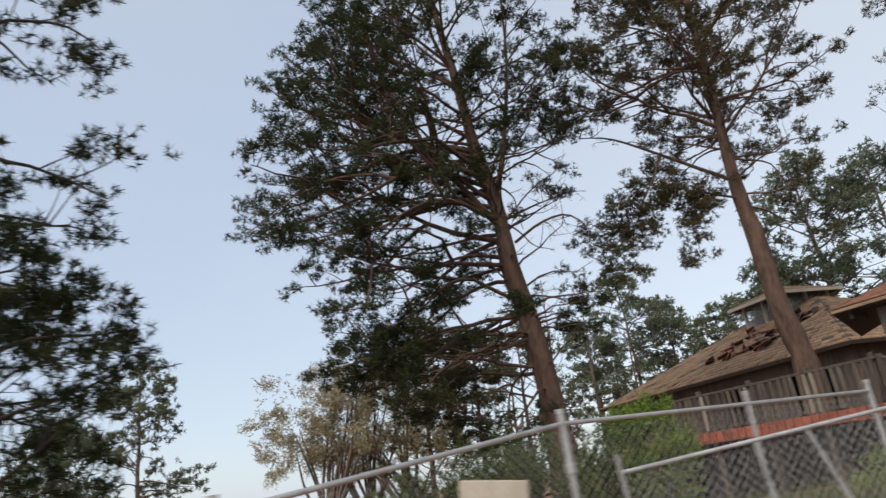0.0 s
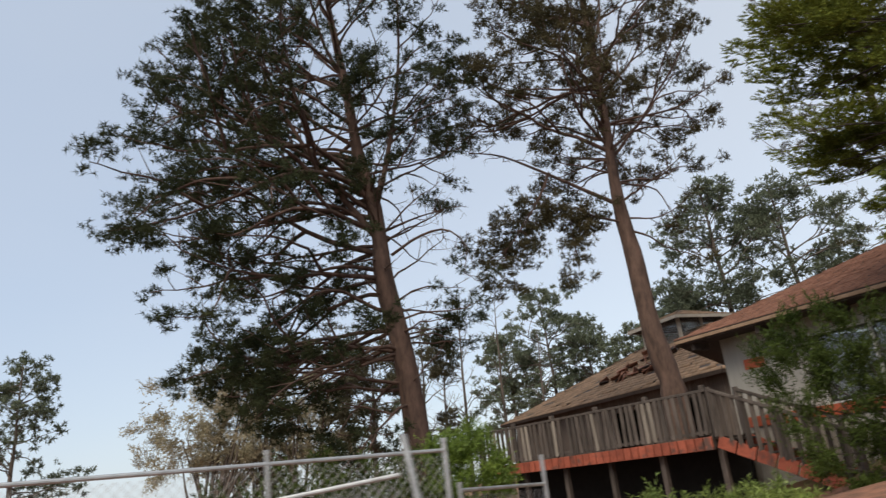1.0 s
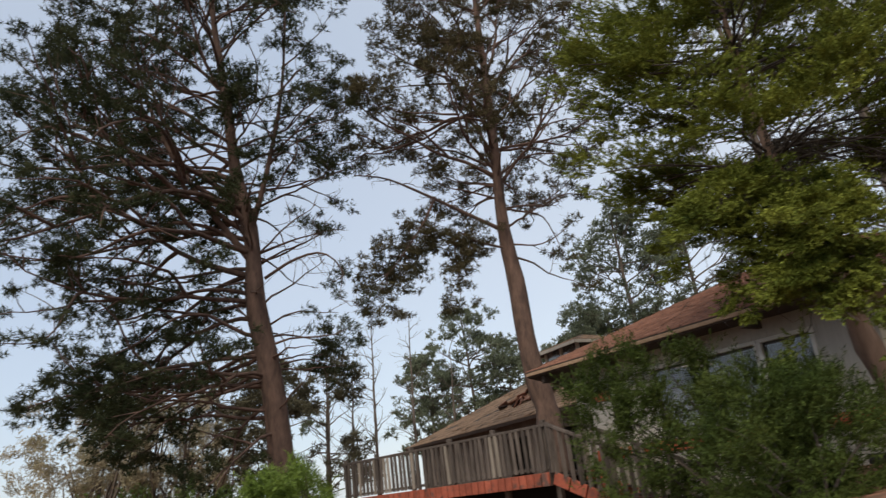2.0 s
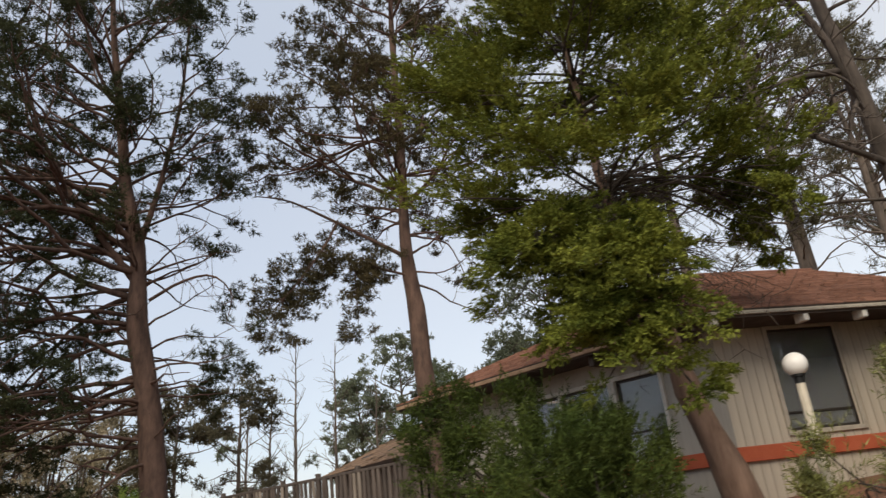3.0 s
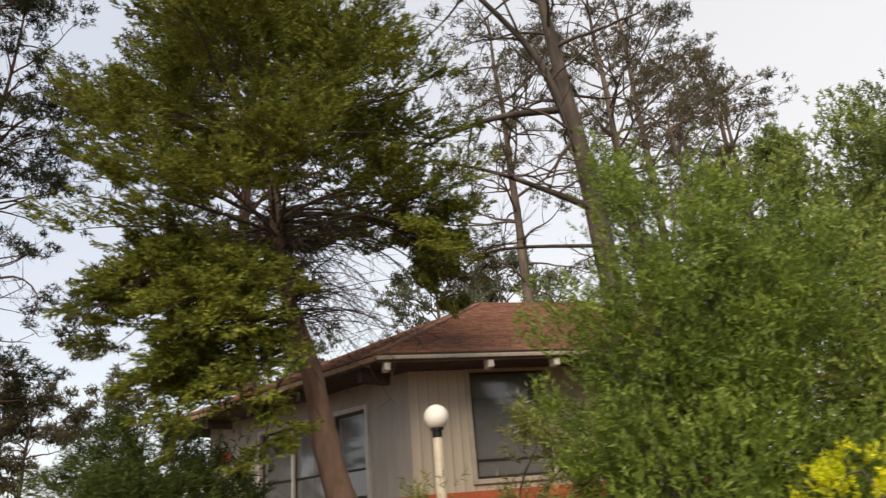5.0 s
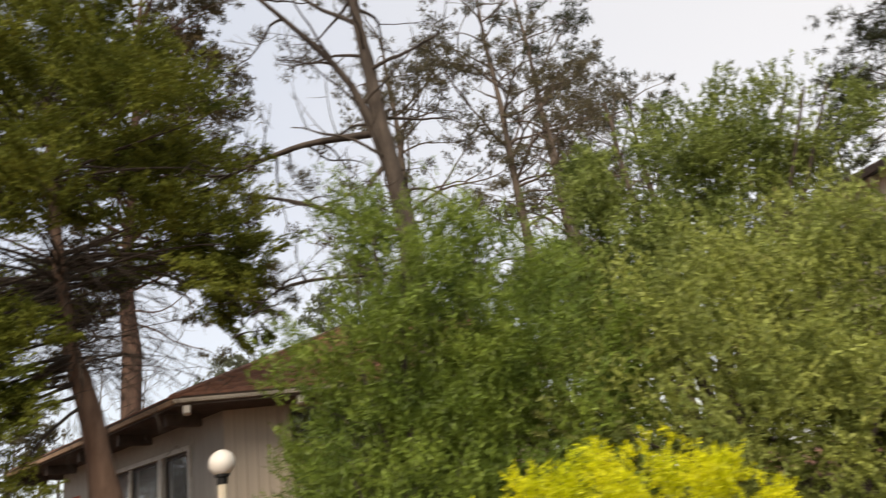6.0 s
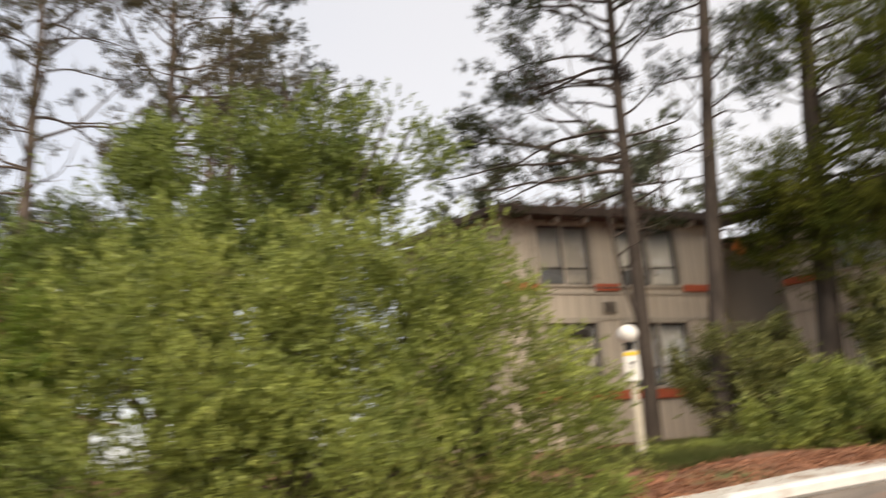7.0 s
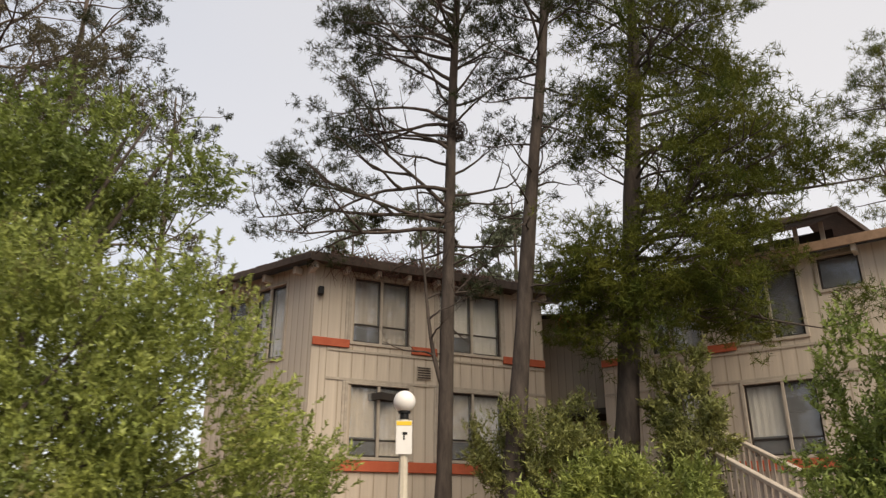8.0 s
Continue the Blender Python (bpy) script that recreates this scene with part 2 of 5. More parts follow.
# ---- building blocks ----
def raw(name, verts, faces, mat, smooth=False):
    """A mesh from arrays of points and faces of one size, or a list of faces."""
    me = bpy.data.meshes.new(name)
    verts = np.asarray(verts, np.float32)
    if isinstance(faces, np.ndarray):
        k = faces.shape[1]
        me.vertices.add(len(verts))
        me.vertices.foreach_set("co", verts.ravel())
        me.loops.add(faces.size)
        me.loops.foreach_set("vertex_index", faces.astype(np.int32).ravel())
        me.polygons.add(len(faces))
        me.polygons.foreach_set("loop_start", np.arange(0, faces.size, k, dtype=np.int32))
        me.update(calc_edges=True)
    else:
        me.from_pydata([tuple(v) for v in verts], [], faces)
    if smooth:
        me.polygons.foreach_set("use_smooth", np.ones(len(me.polygons), bool))
    me.materials.append(mat)
    return me


def finish(bm, name, mat, smooth=False):
    me = bpy.data.meshes.new(name)
    bm.normal_update()
    bm.to_mesh(me)
    bm.free()
    if smooth:
        me.polygons.foreach_set("use_smooth", np.ones(len(me.polygons), bool))
    me.materials.append(mat)
    return me


def part(name, data, mat, parent, label=""):
    """Links a bmesh or a mesh as one object under a thing or a part."""
    me = finish(data, name, mat) if isinstance(data, bmesh.types.BMesh) else data
    ob = new(name, me)
    ob.parent = parent
    if label:
        tagged(ob, label)
    return ob


def thing(name, at, label, category, group="", kind="", turn=0.0):
    ob = new(name)
    ob.matrix_world = pose(*at, 0, 0, turn)
    return tagged(ob, label, category, group, kind)


def box(bm, lo, hi, bevel=0.0, m=None):
    """A bevelled block between two corners, added to bm."""
    lo, hi = Vector(lo), Vector(hi)
    mid, size = (lo + hi) / 2, hi - lo
    got = bmesh.ops.create_cube(bm, size=1.0, matrix=(m or Matrix()) @ Matrix.Translation(mid) @ Matrix.Diagonal((*size, 1)))
    if bevel:
        edges = list({e for v in got["verts"] for e in v.link_edges})
        bmesh.ops.bevel(bm, geom=edges, offset=bevel, segments=1, affect="EDGES")
    return bm


def block(lo, hi, bevel=0.0, m=None):
    return box(bmesh.new(), lo, hi, bevel, m)


def bar(p, q, w, h, bevel=0.0, up=(0, 0, 1)):
    """A straight beam of section w x h from p to q."""
    p, q = Vector(p), Vector(q)
    d = q - p
    m = Matrix.Translation(p) @ d.to_track_quat("X", "Z").to_matrix().to_4x4()
    return block((0, -w / 2, -h / 2), (d.length, w / 2, h / 2), bevel, m)


def pipe(p, q, r, sides=10):
    p, q = Vector(p), Vector(q)
    d = q - p
    bm = bmesh.new()
    m = Matrix.Translation((p + q) / 2) @ d.to_track_quat("Z", "Y").to_matrix().to_4x4()
    bmesh.ops.create_cone(bm, cap_ends=True, segments=sides, radius1=r, radius2=r, depth=d.length, matrix=m)
    return bm


def unit(v):
    v = np.asarray(v, float)
    return v / (np.linalg.norm(v, axis=-1, keepdims=True) + 1e-9)


class Tubes:
    """Collects tapered round branches into one mesh."""

    def __init__(self):
        self.v, self.f, self.n = [], [], 0

    def add(self, pts, radii, sides=6):
        pts, radii = np.asarray(pts, float), np.asarray(radii, float)
        k = len(pts)
        tan = unit(np.gradient(pts, axis=0))
        ref = np.array([0.0, 0.0, 1.0]) if abs(tan[:, 2]).mean() < 0.8 else np.array([1.0, 0.0, 0.0])
        a = unit(np.cross(tan, ref))
        b = np.cross(tan, a)
        th = np.arange(sides) * 2 * np.pi / sides
        ring = a[:, None] * np.cos(th)[None, :, None] + b[:, None] * np.sin(th)[None, :, None]
        self.v.append((pts[:, None] + ring * radii[:, None, None]).reshape(-1, 3))
        i = np.arange(k - 1)[:, None] * sides + self.n
        j = np.arange(sides)[None]
        jn = (j + 1) % sides
        self.f.append(np.stack([i + j, i + jn, i + sides + jn, i + sides + j], -1).reshape(-1, 4))
        self.n += k * sides

    def mesh(self, name, mat):
        return raw(name, np.concatenate(self.v), np.concatenate(self.f), mat, True)


def smooth_line(points, n):
    """A smooth curve of n points through a few given ones."""
    p = np.asarray(points, float)
    p = np.vstack([2 * p[0] - p[1], p, 2 * p[-1] - p[-2]])
    t = np.linspace(0, len(p) - 3 - 1e-6, n)
    i = t.astype(int)
    u = (t - i)[:, None]
    a, b, c, d = p[i], p[i + 1], p[i + 2], p[i + 3]
    return 0.5 * (2 * b + (c - a) * u + (2 * a - 5 * b + 4 * c - d) * u ** 2 + (3 * b - a - 3 * c + d) * u ** 3)


def blades(centres, axes, count, length, width, spread, rng, droop=0.0, along=0.0):
    """Tufts of narrow pointed blades: points and triangles."""
    n = len(centres)
    d = unit(axes[:, None] * (1 - spread) + rng.normal(size=(n, count, 3)) * spread - np.array([0, 0, droop]))
    base = np.repeat(centres[:, None], count, 1) + axes[:, None] * (rng.random((n, count, 1)) - 0.5) * along
    side = unit(np.cross(d, rng.normal(size=(n, count, 3))))
    ln = length * (0.65 + 0.7 * rng.random((n, count, 1)))
    v = np.stack([base + side * width / 2, base - side * width / 2, base + d * ln], 2).reshape(-1, 3)
    return v, np.arange(len(v)).reshape(-1, 3)


def leaves(centres, axes, count, stem, length, width, rng, flat=0.0, spread=0.55):
    """Sprigs: along a short stem, pointed leaves on all sides."""
    n = len(centres)
    t = (np.arange(count) / count)[None, :, None]
    base = centres[:, None] + axes[:, None] * t * stem
    out = rng.normal(size=(n, count, 3))
    if flat:
        out[..., 2] *= 1 - flat
    out = unit(out - axes[:, None] * (out * axes[:, None]).sum(-1, keepdims=True))
    d = unit(axes[:, None] * (1 - spread) + out * spread + rng.normal(size=(n, count, 3)) * 0.12)
    side = unit(np.cross(d, rng.normal(size=(n, count, 3))))
    ln = length * (0.7 + 0.6 * rng.random((n, count, 1)))
    v = np.stack([base + side * width / 2, base - side * width / 2, base + d * ln], 2).reshape(-1, 3)
    return v, np.arange(len(v)).reshape(-1, 3)


def ground_height(x, y):
    """The lie of the land: it climbs along the road and up the bank behind, dips under the deck and falls away in the distance."""
    x, y = np.asarray(x, float), np.asarray(y, float)
    run = 0.05 * np.clip(x, -20, 14) + 0.122 * (np.clip(x, 14, 24) - 14) + 0.04 * (np.clip(x, 24, 45) - 24)
    share = np.clip((x - 1) / 10, 0.45, 1) * (1 - 0.75 * np.clip((x - 15) / 8, 0, 1))
    z = run + share * 0.13 * (np.clip(y, 1, 6) - 1) + 0.03 * np.sin(x * 0.9) * np.cos(y * 0.7)
    z = z - 0.75 * np.clip((y - 9) / 5, 0, 1) * np.clip((12.5 - x) / 3, 0, 1)
    return z - 3.0 * np.clip((np.hypot(x - 8, y) - 45) / 200, 0, 1)


def on_ground(x, y, sink=0.0):
    return (x, y, float(ground_height(x, y)) - sink)


# ---- ground ----
def build_ground():
    xs = np.unique(np.concatenate([np.linspace(-600, -30, 20), np.linspace(-30, 60, 121), np.linspace(60, 700, 20)]))
    ys = np.unique(np.concatenate([np.linspace(-500, -20, 14), np.linspace(-20, 60, 101), np.linspace(60, 900, 24)]))
    gx, gy = np.meshgrid(xs, ys)
    v = np.stack([gx, gy, ground_height(gx, gy)], -1).reshape(-1, 3)
    i = (np.arange(len(ys) - 1)[:, None] * len(xs) + np.arange(len(xs) - 1)[None]).ravel()
    f = np.stack([i, i + 1, i + len(xs) + 1, i + len(xs)], -1)
    tagged(new("ground", raw("ground", v, f, SOIL, True)), "brown soil strewn with red-brown leaf litter and patches of grass", "ground", kind="structure")


def lot_edge(x):
    """Where the planted bank ends and the paving begins."""
    return 3.47 - 0.42 * (x - 19.85)


def build_lot():
    """The asphalt in front of the bank, its pale concrete walk and the white wheel stops."""
    xs = np.linspace(-30, 60, 181)
    rows = []
    for x in xs:
        e = min(lot_edge(x) - 0.85, 1.3 + 1.3 * float(np.clip((x - 17.5) / 1.5, 0, 1)))
        for y in np.linspace(-18, e, 24):
            rows.append((x, y, float(ground_height(x, y)) + 0.014))
    i = (np.arange(len(xs) - 1)[:, None] * 24 + np.arange(23)[None]).ravel()
    f = np.stack([i, i + 24, i + 25, i + 1], -1)
    tagged(new("car_park", raw("car_park", np.array(rows), f, ASPHALT, True)), "dusty pale asphalt of a car park with brown leaf stains", "asphalt", kind="structure")
    walkway = thing("pavement", (0, 0, 0), "pale worn concrete walk along the edge of the car park", "pavement", kind="structure")
    for k in range(7):
        a, b = 19.3 + 1.35 * k, 19.3 + 1.35 * k + 1.335
        ya, yb = lot_edge(a) - 0.45, lot_edge(b) - 0.45
        za, zb = float(ground_height(a, ya)), float(ground_height(b, yb))
        part("slab", bar((a, ya, za), (b, yb, zb), 0.78, 0.14, 0.015), CONCRETE, walkway)
    for a, b in (((19.75, 3.0), (21.25, 2.14)), ((21.6, 1.93), (23.1, 1.07)), ((23.5, 0.84), (25.0, -0.02))):
        za, zb = float(ground_height(*a)), float(ground_height(*b))
        stop = thing("wheel_stop", (*a, za), "white painted concrete wheel stop on the asphalt", "wheel stop", "wheel stops along the walk")
        part("body", bar((0, 0, 0.075), (b[0] - a[0], b[1] - a[1], zb - za + 0.075), 0.17, 0.13, 0.03), WHITE_STOP, stop)


build_ground()
build_lot()


# ---- houses ----
def flat(p):
    return Vector((p[0], p[1], 0))


def wall_run(house, p, q, z0, z1, holes, mat, pitch=0.2, name="wall"):
    """A wall 12 cm thick from p to q (its outside lies to the right of that way), with openings (along, along, low, high),
    faced with upright grooved boards."""
    p, q = flat(p), flat(q)
    d = (q - p).normalized()
    length = (q - p).length
    m = Matrix.Translation(p) @ Matrix(((d.x, -d.y, 0, 0), (d.y, d.x, 0, 0), (0, 0, 1, 0), (0, 0, 0, 1)))
    cuts = sorted({0.0, length, *[h[0] for h in holes], *[h[1] for h in holes]})
    bm = bmesh.new()
    for a, b in zip(cuts, cuts[1:]):
        mid = (a + b) / 2
        low = z0
        for h in sorted((h for h in holes if h[0] <= mid <= h[1]), key=lambda h: h[2]):
            if h[2] > low:
                box(bm, (a, 0.0, low), (b, 0.12, h[2]), m=m)
            low = h[3]
        if z1 > low:
            box(bm, (a, 0.0, low), (b, 0.12, z1), m=m)
    wall = part(name, bm, mat, house)
    board = PLANKS[mat.name]
    s = 0.0
    while s < length - 0.02:
        w = min(pitch, length - s)
        mid = s + w / 2
        low = z0
        spans = []
        for h in sorted((h for h in holes if h[0] - 0.02 <= mid <= h[1] + 0.02), key=lambda h: h[2]):
            spans.append((low, h[2]))
            low = h[3]
        spans.append((low, z1))
        for lo, hi in spans:
            if hi - lo > 0.05:
                ob = new("board", board)
                ob.parent = wall
                ob.matrix_world = m @ Matrix.Translation((s + 0.002, 0, lo)) @ Matrix.Diagonal((w - 0.004, 1, hi - lo, 1))
        s += pitch
    return m, wall


PLANKS = {}
for plank_mat in (SIDING, SIDING_SHADED, SIDING_BROWN):
    plank_bm = block((0, -0.006, 0), (1, 0.0, 1))
    PLANKS[plank_mat.name] = finish(plank_bm, "board", plank_mat)


def window(house, m, a, b, lo, hi, mullions=(), rail=None, cover=None, trim=TRIM_BEIGE, frame_mat=FRAME_DARK, glazed=True, label=""):
    """A window in an opening: casing, sash bars, panes, and what hangs behind them."""
    bm = bmesh.new()
    w = 0.07
    for lo_, hi_ in (((a - w, -0.05, lo - w), (a, 0.02, hi + w)), ((b, -0.05, lo - w), (b + w, 0.02, hi + w)),
                     ((a, -0.05, hi), (b, 0.02, hi + w)), ((a, -0.05, lo - w), (b, 0.02, lo))):
        box(bm, lo_, hi_, 0.006, m)
    for x in mullions:
        box(bm, (x - 0.03, -0.035, lo), (x + 0.03, 0.02, hi), 0.006, m)
    win = part("window", bm, trim, house, label)
    bm = bmesh.new()
    edges = [a, *mullions, b]
    for x in edges:
        x = min(max(x, a + 0.02), b - 0.02)
        box(bm, (x - 0.022, 0.03, lo), (x + 0.022, 0.08, hi), 0.004, m)
    for z in (lo + 0.022, hi - 0.022):
        box(bm, (a, 0.032, z - 0.022), (b, 0.078, z + 0.022), 0.004, m)
    if rail:
        box(bm, (a, 0.034, rail - 0.018), (b, 0.076, rail + 0.018), 0.004, m)
    part("window_frame", bm, frame_mat, win)
    if glazed:
        for x0, x1 in zip(edges, edges[1:]):
            pane = part("pane", block((x0, 0.052, lo), (x1, 0.058, hi), 0.0, m), GLASS, win)
            pane.visible_shadow = False
    if cover:
        for k, (x0, x1) in enumerate(zip(edges, edges[1:])):
            mat = cover[k % len(cover)]
            if mat:
                n = 18
                xs = np.linspace(x0 + 0.02, x1 - 0.02, n)
                ys = 0.16 + 0.018 * np.sin(np.arange(n) * 1.9)
                v = [(x, y, z) for x, y in zip(xs, ys) for z in (lo + (0.42 if rail and k == 0 else 0.02), hi - 0.02)]
                v = [tuple(m @ Vector(c)) for c in v]
                part("curtain", raw("curtain", v, [(2 * i, 2 * i + 2, 2 * i + 3, 2 * i + 1) for i in range(n - 1)], mat, True), mat, win)
    return win


def band(house, m, a, b, lo, hi):
    return part("trim_board", block((a, -0.075, lo), (b, -0.024, hi), 0.008, m), BAND, house)


def roof_plane(house, a, b, c, d, mat, rng, row=0.17, wide=0.3, lift=0.02, missing=0.0):
    """One slope: a and b along the eave, c and d above b and a. A thick deck with felt, and rows of single shingles on it."""
    a, b, c, d = (np.array(v, float) for v in (a, b, c, d))
    nrm = unit(np.cross(b - a, d - a))
    low = np.stack([a, b, c, d]) - nrm * 0.13
    v = np.concatenate([np.stack([a, b, c, d]), low])
    deck = part("roof", raw("roof", v, [(0, 1, 2, 3), (7, 6, 5, 4), (0, 4, 5, 1), (1, 5, 6, 2), (2, 6, 7, 3), (3, 7, 4, 0)], EAVE_DARK), EAVE_DARK, house)
    rows = max(2, int(np.linalg.norm((d + c) / 2 - (a + b) / 2) / row))
    verts = []
    for i in range(rows):
        t0, t1 = i / rows, min(1.0, (i + 1.15) / rows)
        l0, r0, l1, r1 = a + (d - a) * t0, b + (c - b) * t0, a + (d - a) * t1, b + (c - b) * t1
        n = max(1, int(np.linalg.norm(r0 - l0) / wide))
        cuts = (np.arange(n + 1) + (0.5 if i % 2 else 0) + rng.normal(size=n + 1) * 0.1) / n
        cuts = np.clip(cuts, 0, 1)
        for s0, s1 in zip(cuts, cuts[1:]):
            if s1 - s0 < 0.02 or rng.random() < missing:
                continue
            h = lift * (0.7 + 0.7 * rng.random())
            if missing and rng.random() < 0.12:
                h += 0.06 * rng.random()
            g = 0.03 / n
            p0, p1 = l0 + (r0 - l0) * (s0 + g) + nrm * h, l0 + (r0 - l0) * (s1 - g) + nrm * h
            p3, p2 = l1 + (r1 - l1) * (s0 + g) + nrm * 0.006, l1 + (r1 - l1) * (s1 - g) + nrm * 0.006
            verts.append((p0, p1, p2, p3, p0 - nrm * (h - 0.002), p1 - nrm * (h - 0.002)))
    v = np.array(verts).reshape(-1, 3)
    i = np.arange(0, len(v), 6)[:, None]
    f = np.concatenate([i + [0, 1, 2, 3], i + [4, 5, 1, 0]], 1).reshape(-1, 4)
    tagged(part("shingles", raw("shingles", v, f, mat), mat, deck), kind="stuff")
    return deck


def brackets(house, p, q, z, out, count, mat=TRIM_WHITE, first=0.0):
    """Rafter ends that show under an eave."""
    p, q = flat(p), flat(q)
    d = (q - p).normalized()
    n = Vector((d.y, -d.x, 0))
    for k in range(count):
        s = p + (q - p) * (first + (1 - first) * (k / max(1, count - 1)))
        e = s + Vector((0, 0, z))
        part("rafter_end", bar(e - n * out, e + n * 0.03, 0.10, 0.17, 0.01), mat, house)


def fascia(house, p, q, z, mat=TRIM_BEIGE, h=0.15):
    part("fascia", bar((*p, z), (*q, z), 0.04, h, 0.005), mat, house)


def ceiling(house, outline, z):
    """An added near-black ceiling that closes the rooms below the roof and keeps them dark."""
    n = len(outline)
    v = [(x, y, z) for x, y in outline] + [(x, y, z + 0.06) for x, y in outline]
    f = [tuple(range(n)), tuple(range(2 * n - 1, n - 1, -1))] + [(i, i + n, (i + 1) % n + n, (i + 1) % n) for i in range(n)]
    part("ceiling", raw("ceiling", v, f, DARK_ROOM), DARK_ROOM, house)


def house_by_lamp():
    """The near house: a front wall, a long side wall running back, hip roof with red-brown shingles, orange-red band."""
    rng = np.random.default_rng(11)
    h = thing("house", (0, 0, 0), "beige board-sided house with orange-red band and red-brown hip roof", "house")
    c0, c1 = (13.35, 10.2), (18.4, 10.15)
    back = (10.25, 16.05)
    g = 0.7
    m, w = wall_run(h, c0, c1, g, 4.02, [(0.95, 2.2, 2.28, 3.86), (3.1, 4.4, 2.28, 3.7)], SIDING, 0.155)
    window(h, m, 0.95, 2.2, 2.28, 3.86, rail=2.55)
    window(h, m, 3.1, 4.4, 2.28, 3.7, (3.75,))
    band(h, m, -0.05, 5.05, 1.9, 2.12)
    m2, w2 = wall_run(h, back, c0, g - 0.4, 4.02, [(2.2, 4.5, 2.16, 3.5), (4.65, 5.55, 2.16, 3.5)], SIDING_SHADED, 0.3)
    window(h, m2, 2.2, 4.5, 2.16, 3.5, (3.35,), rail=2.6, trim=TRIM_WHITE)
    window(h, m2, 4.65, 5.55, 2.16, 3.5, rail=2.6, trim=TRIM_WHITE)
    part("faded_mark", block((0.5, -0.030, 3.12), (1.0, -0.024, 3.34), 0.002, m2), BAND, h, "faded red painted mark")
    band(h, m2, 0.3, 6.6, 1.9, 2.12)
    # Added inner walls and floor, near black so the windows look into darkness.
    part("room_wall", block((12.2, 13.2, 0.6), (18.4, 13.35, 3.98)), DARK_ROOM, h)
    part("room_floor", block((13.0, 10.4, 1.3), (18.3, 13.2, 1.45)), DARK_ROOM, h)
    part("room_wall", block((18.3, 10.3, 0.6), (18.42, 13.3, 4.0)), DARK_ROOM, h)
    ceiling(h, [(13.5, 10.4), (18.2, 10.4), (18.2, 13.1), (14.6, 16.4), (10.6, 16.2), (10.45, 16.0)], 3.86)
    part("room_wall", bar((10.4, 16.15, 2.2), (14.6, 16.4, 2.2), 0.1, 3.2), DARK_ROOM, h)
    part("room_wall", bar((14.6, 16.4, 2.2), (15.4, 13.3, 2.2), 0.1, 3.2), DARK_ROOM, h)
    ea, eb, ec = (12.72, 9.22, 3.98), (18.8, 9.22, 3.98), (9.15, 15.98, 3.98)
    top, top_r = (15.82, 14.07, 6.05), (18.8, 14.07, 6.05)
    roof_plane(h, ea, eb, top_r, top, SHINGLE, rng, 0.15, 0.26)
    roof_plane(h, ec, ea, top, (15.81, 14.08, 6.05), SHINGLE, rng, 0.15, 0.26)
    roof_plane(h, (12.6, 20.9, 3.98), ec, (15.81, 14.08, 6.05), top, SHINGLE, rng, 0.15, 0.26)
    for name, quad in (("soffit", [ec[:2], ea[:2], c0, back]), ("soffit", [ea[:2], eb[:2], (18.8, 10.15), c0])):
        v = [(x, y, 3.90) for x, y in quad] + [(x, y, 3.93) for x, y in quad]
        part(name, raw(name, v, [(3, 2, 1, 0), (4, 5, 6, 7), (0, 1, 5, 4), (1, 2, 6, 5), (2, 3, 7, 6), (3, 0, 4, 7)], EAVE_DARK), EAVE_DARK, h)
    part("roof_cap", bar(top, top_r, 0.16, 0.05, 0.01), SHINGLE, h)
    part("roof_cap", bar(ea, top, 0.16, 0.06, 0.01), SHINGLE, h)
    part("roof", block((15.6, 13.6, 4.9), (18.7, 14.6, 5.3)), FELT, h)
    fascia(h, (12.72, 9.24), (18.8, 9.24), 3.925, TRIM_BEIGE, 0.055)
    fascia(h, (9.17, 15.98), (12.72, 9.25), 3.92, SHINGLE_TAN, 0.07)
    for x in (12.88, 14.38, 15.4, 16.6, 17.8):
        part("rafter_end", block((x - 0.045, 9.27, 3.76), (x + 0.045, 9.50, 3.90), 0.01), TRIM_WHITE, h)
    brackets(h, (9.5, 15.8), (12.6, 9.9), 3.78, 0.5, 5, EAVE_DARK)
    return h


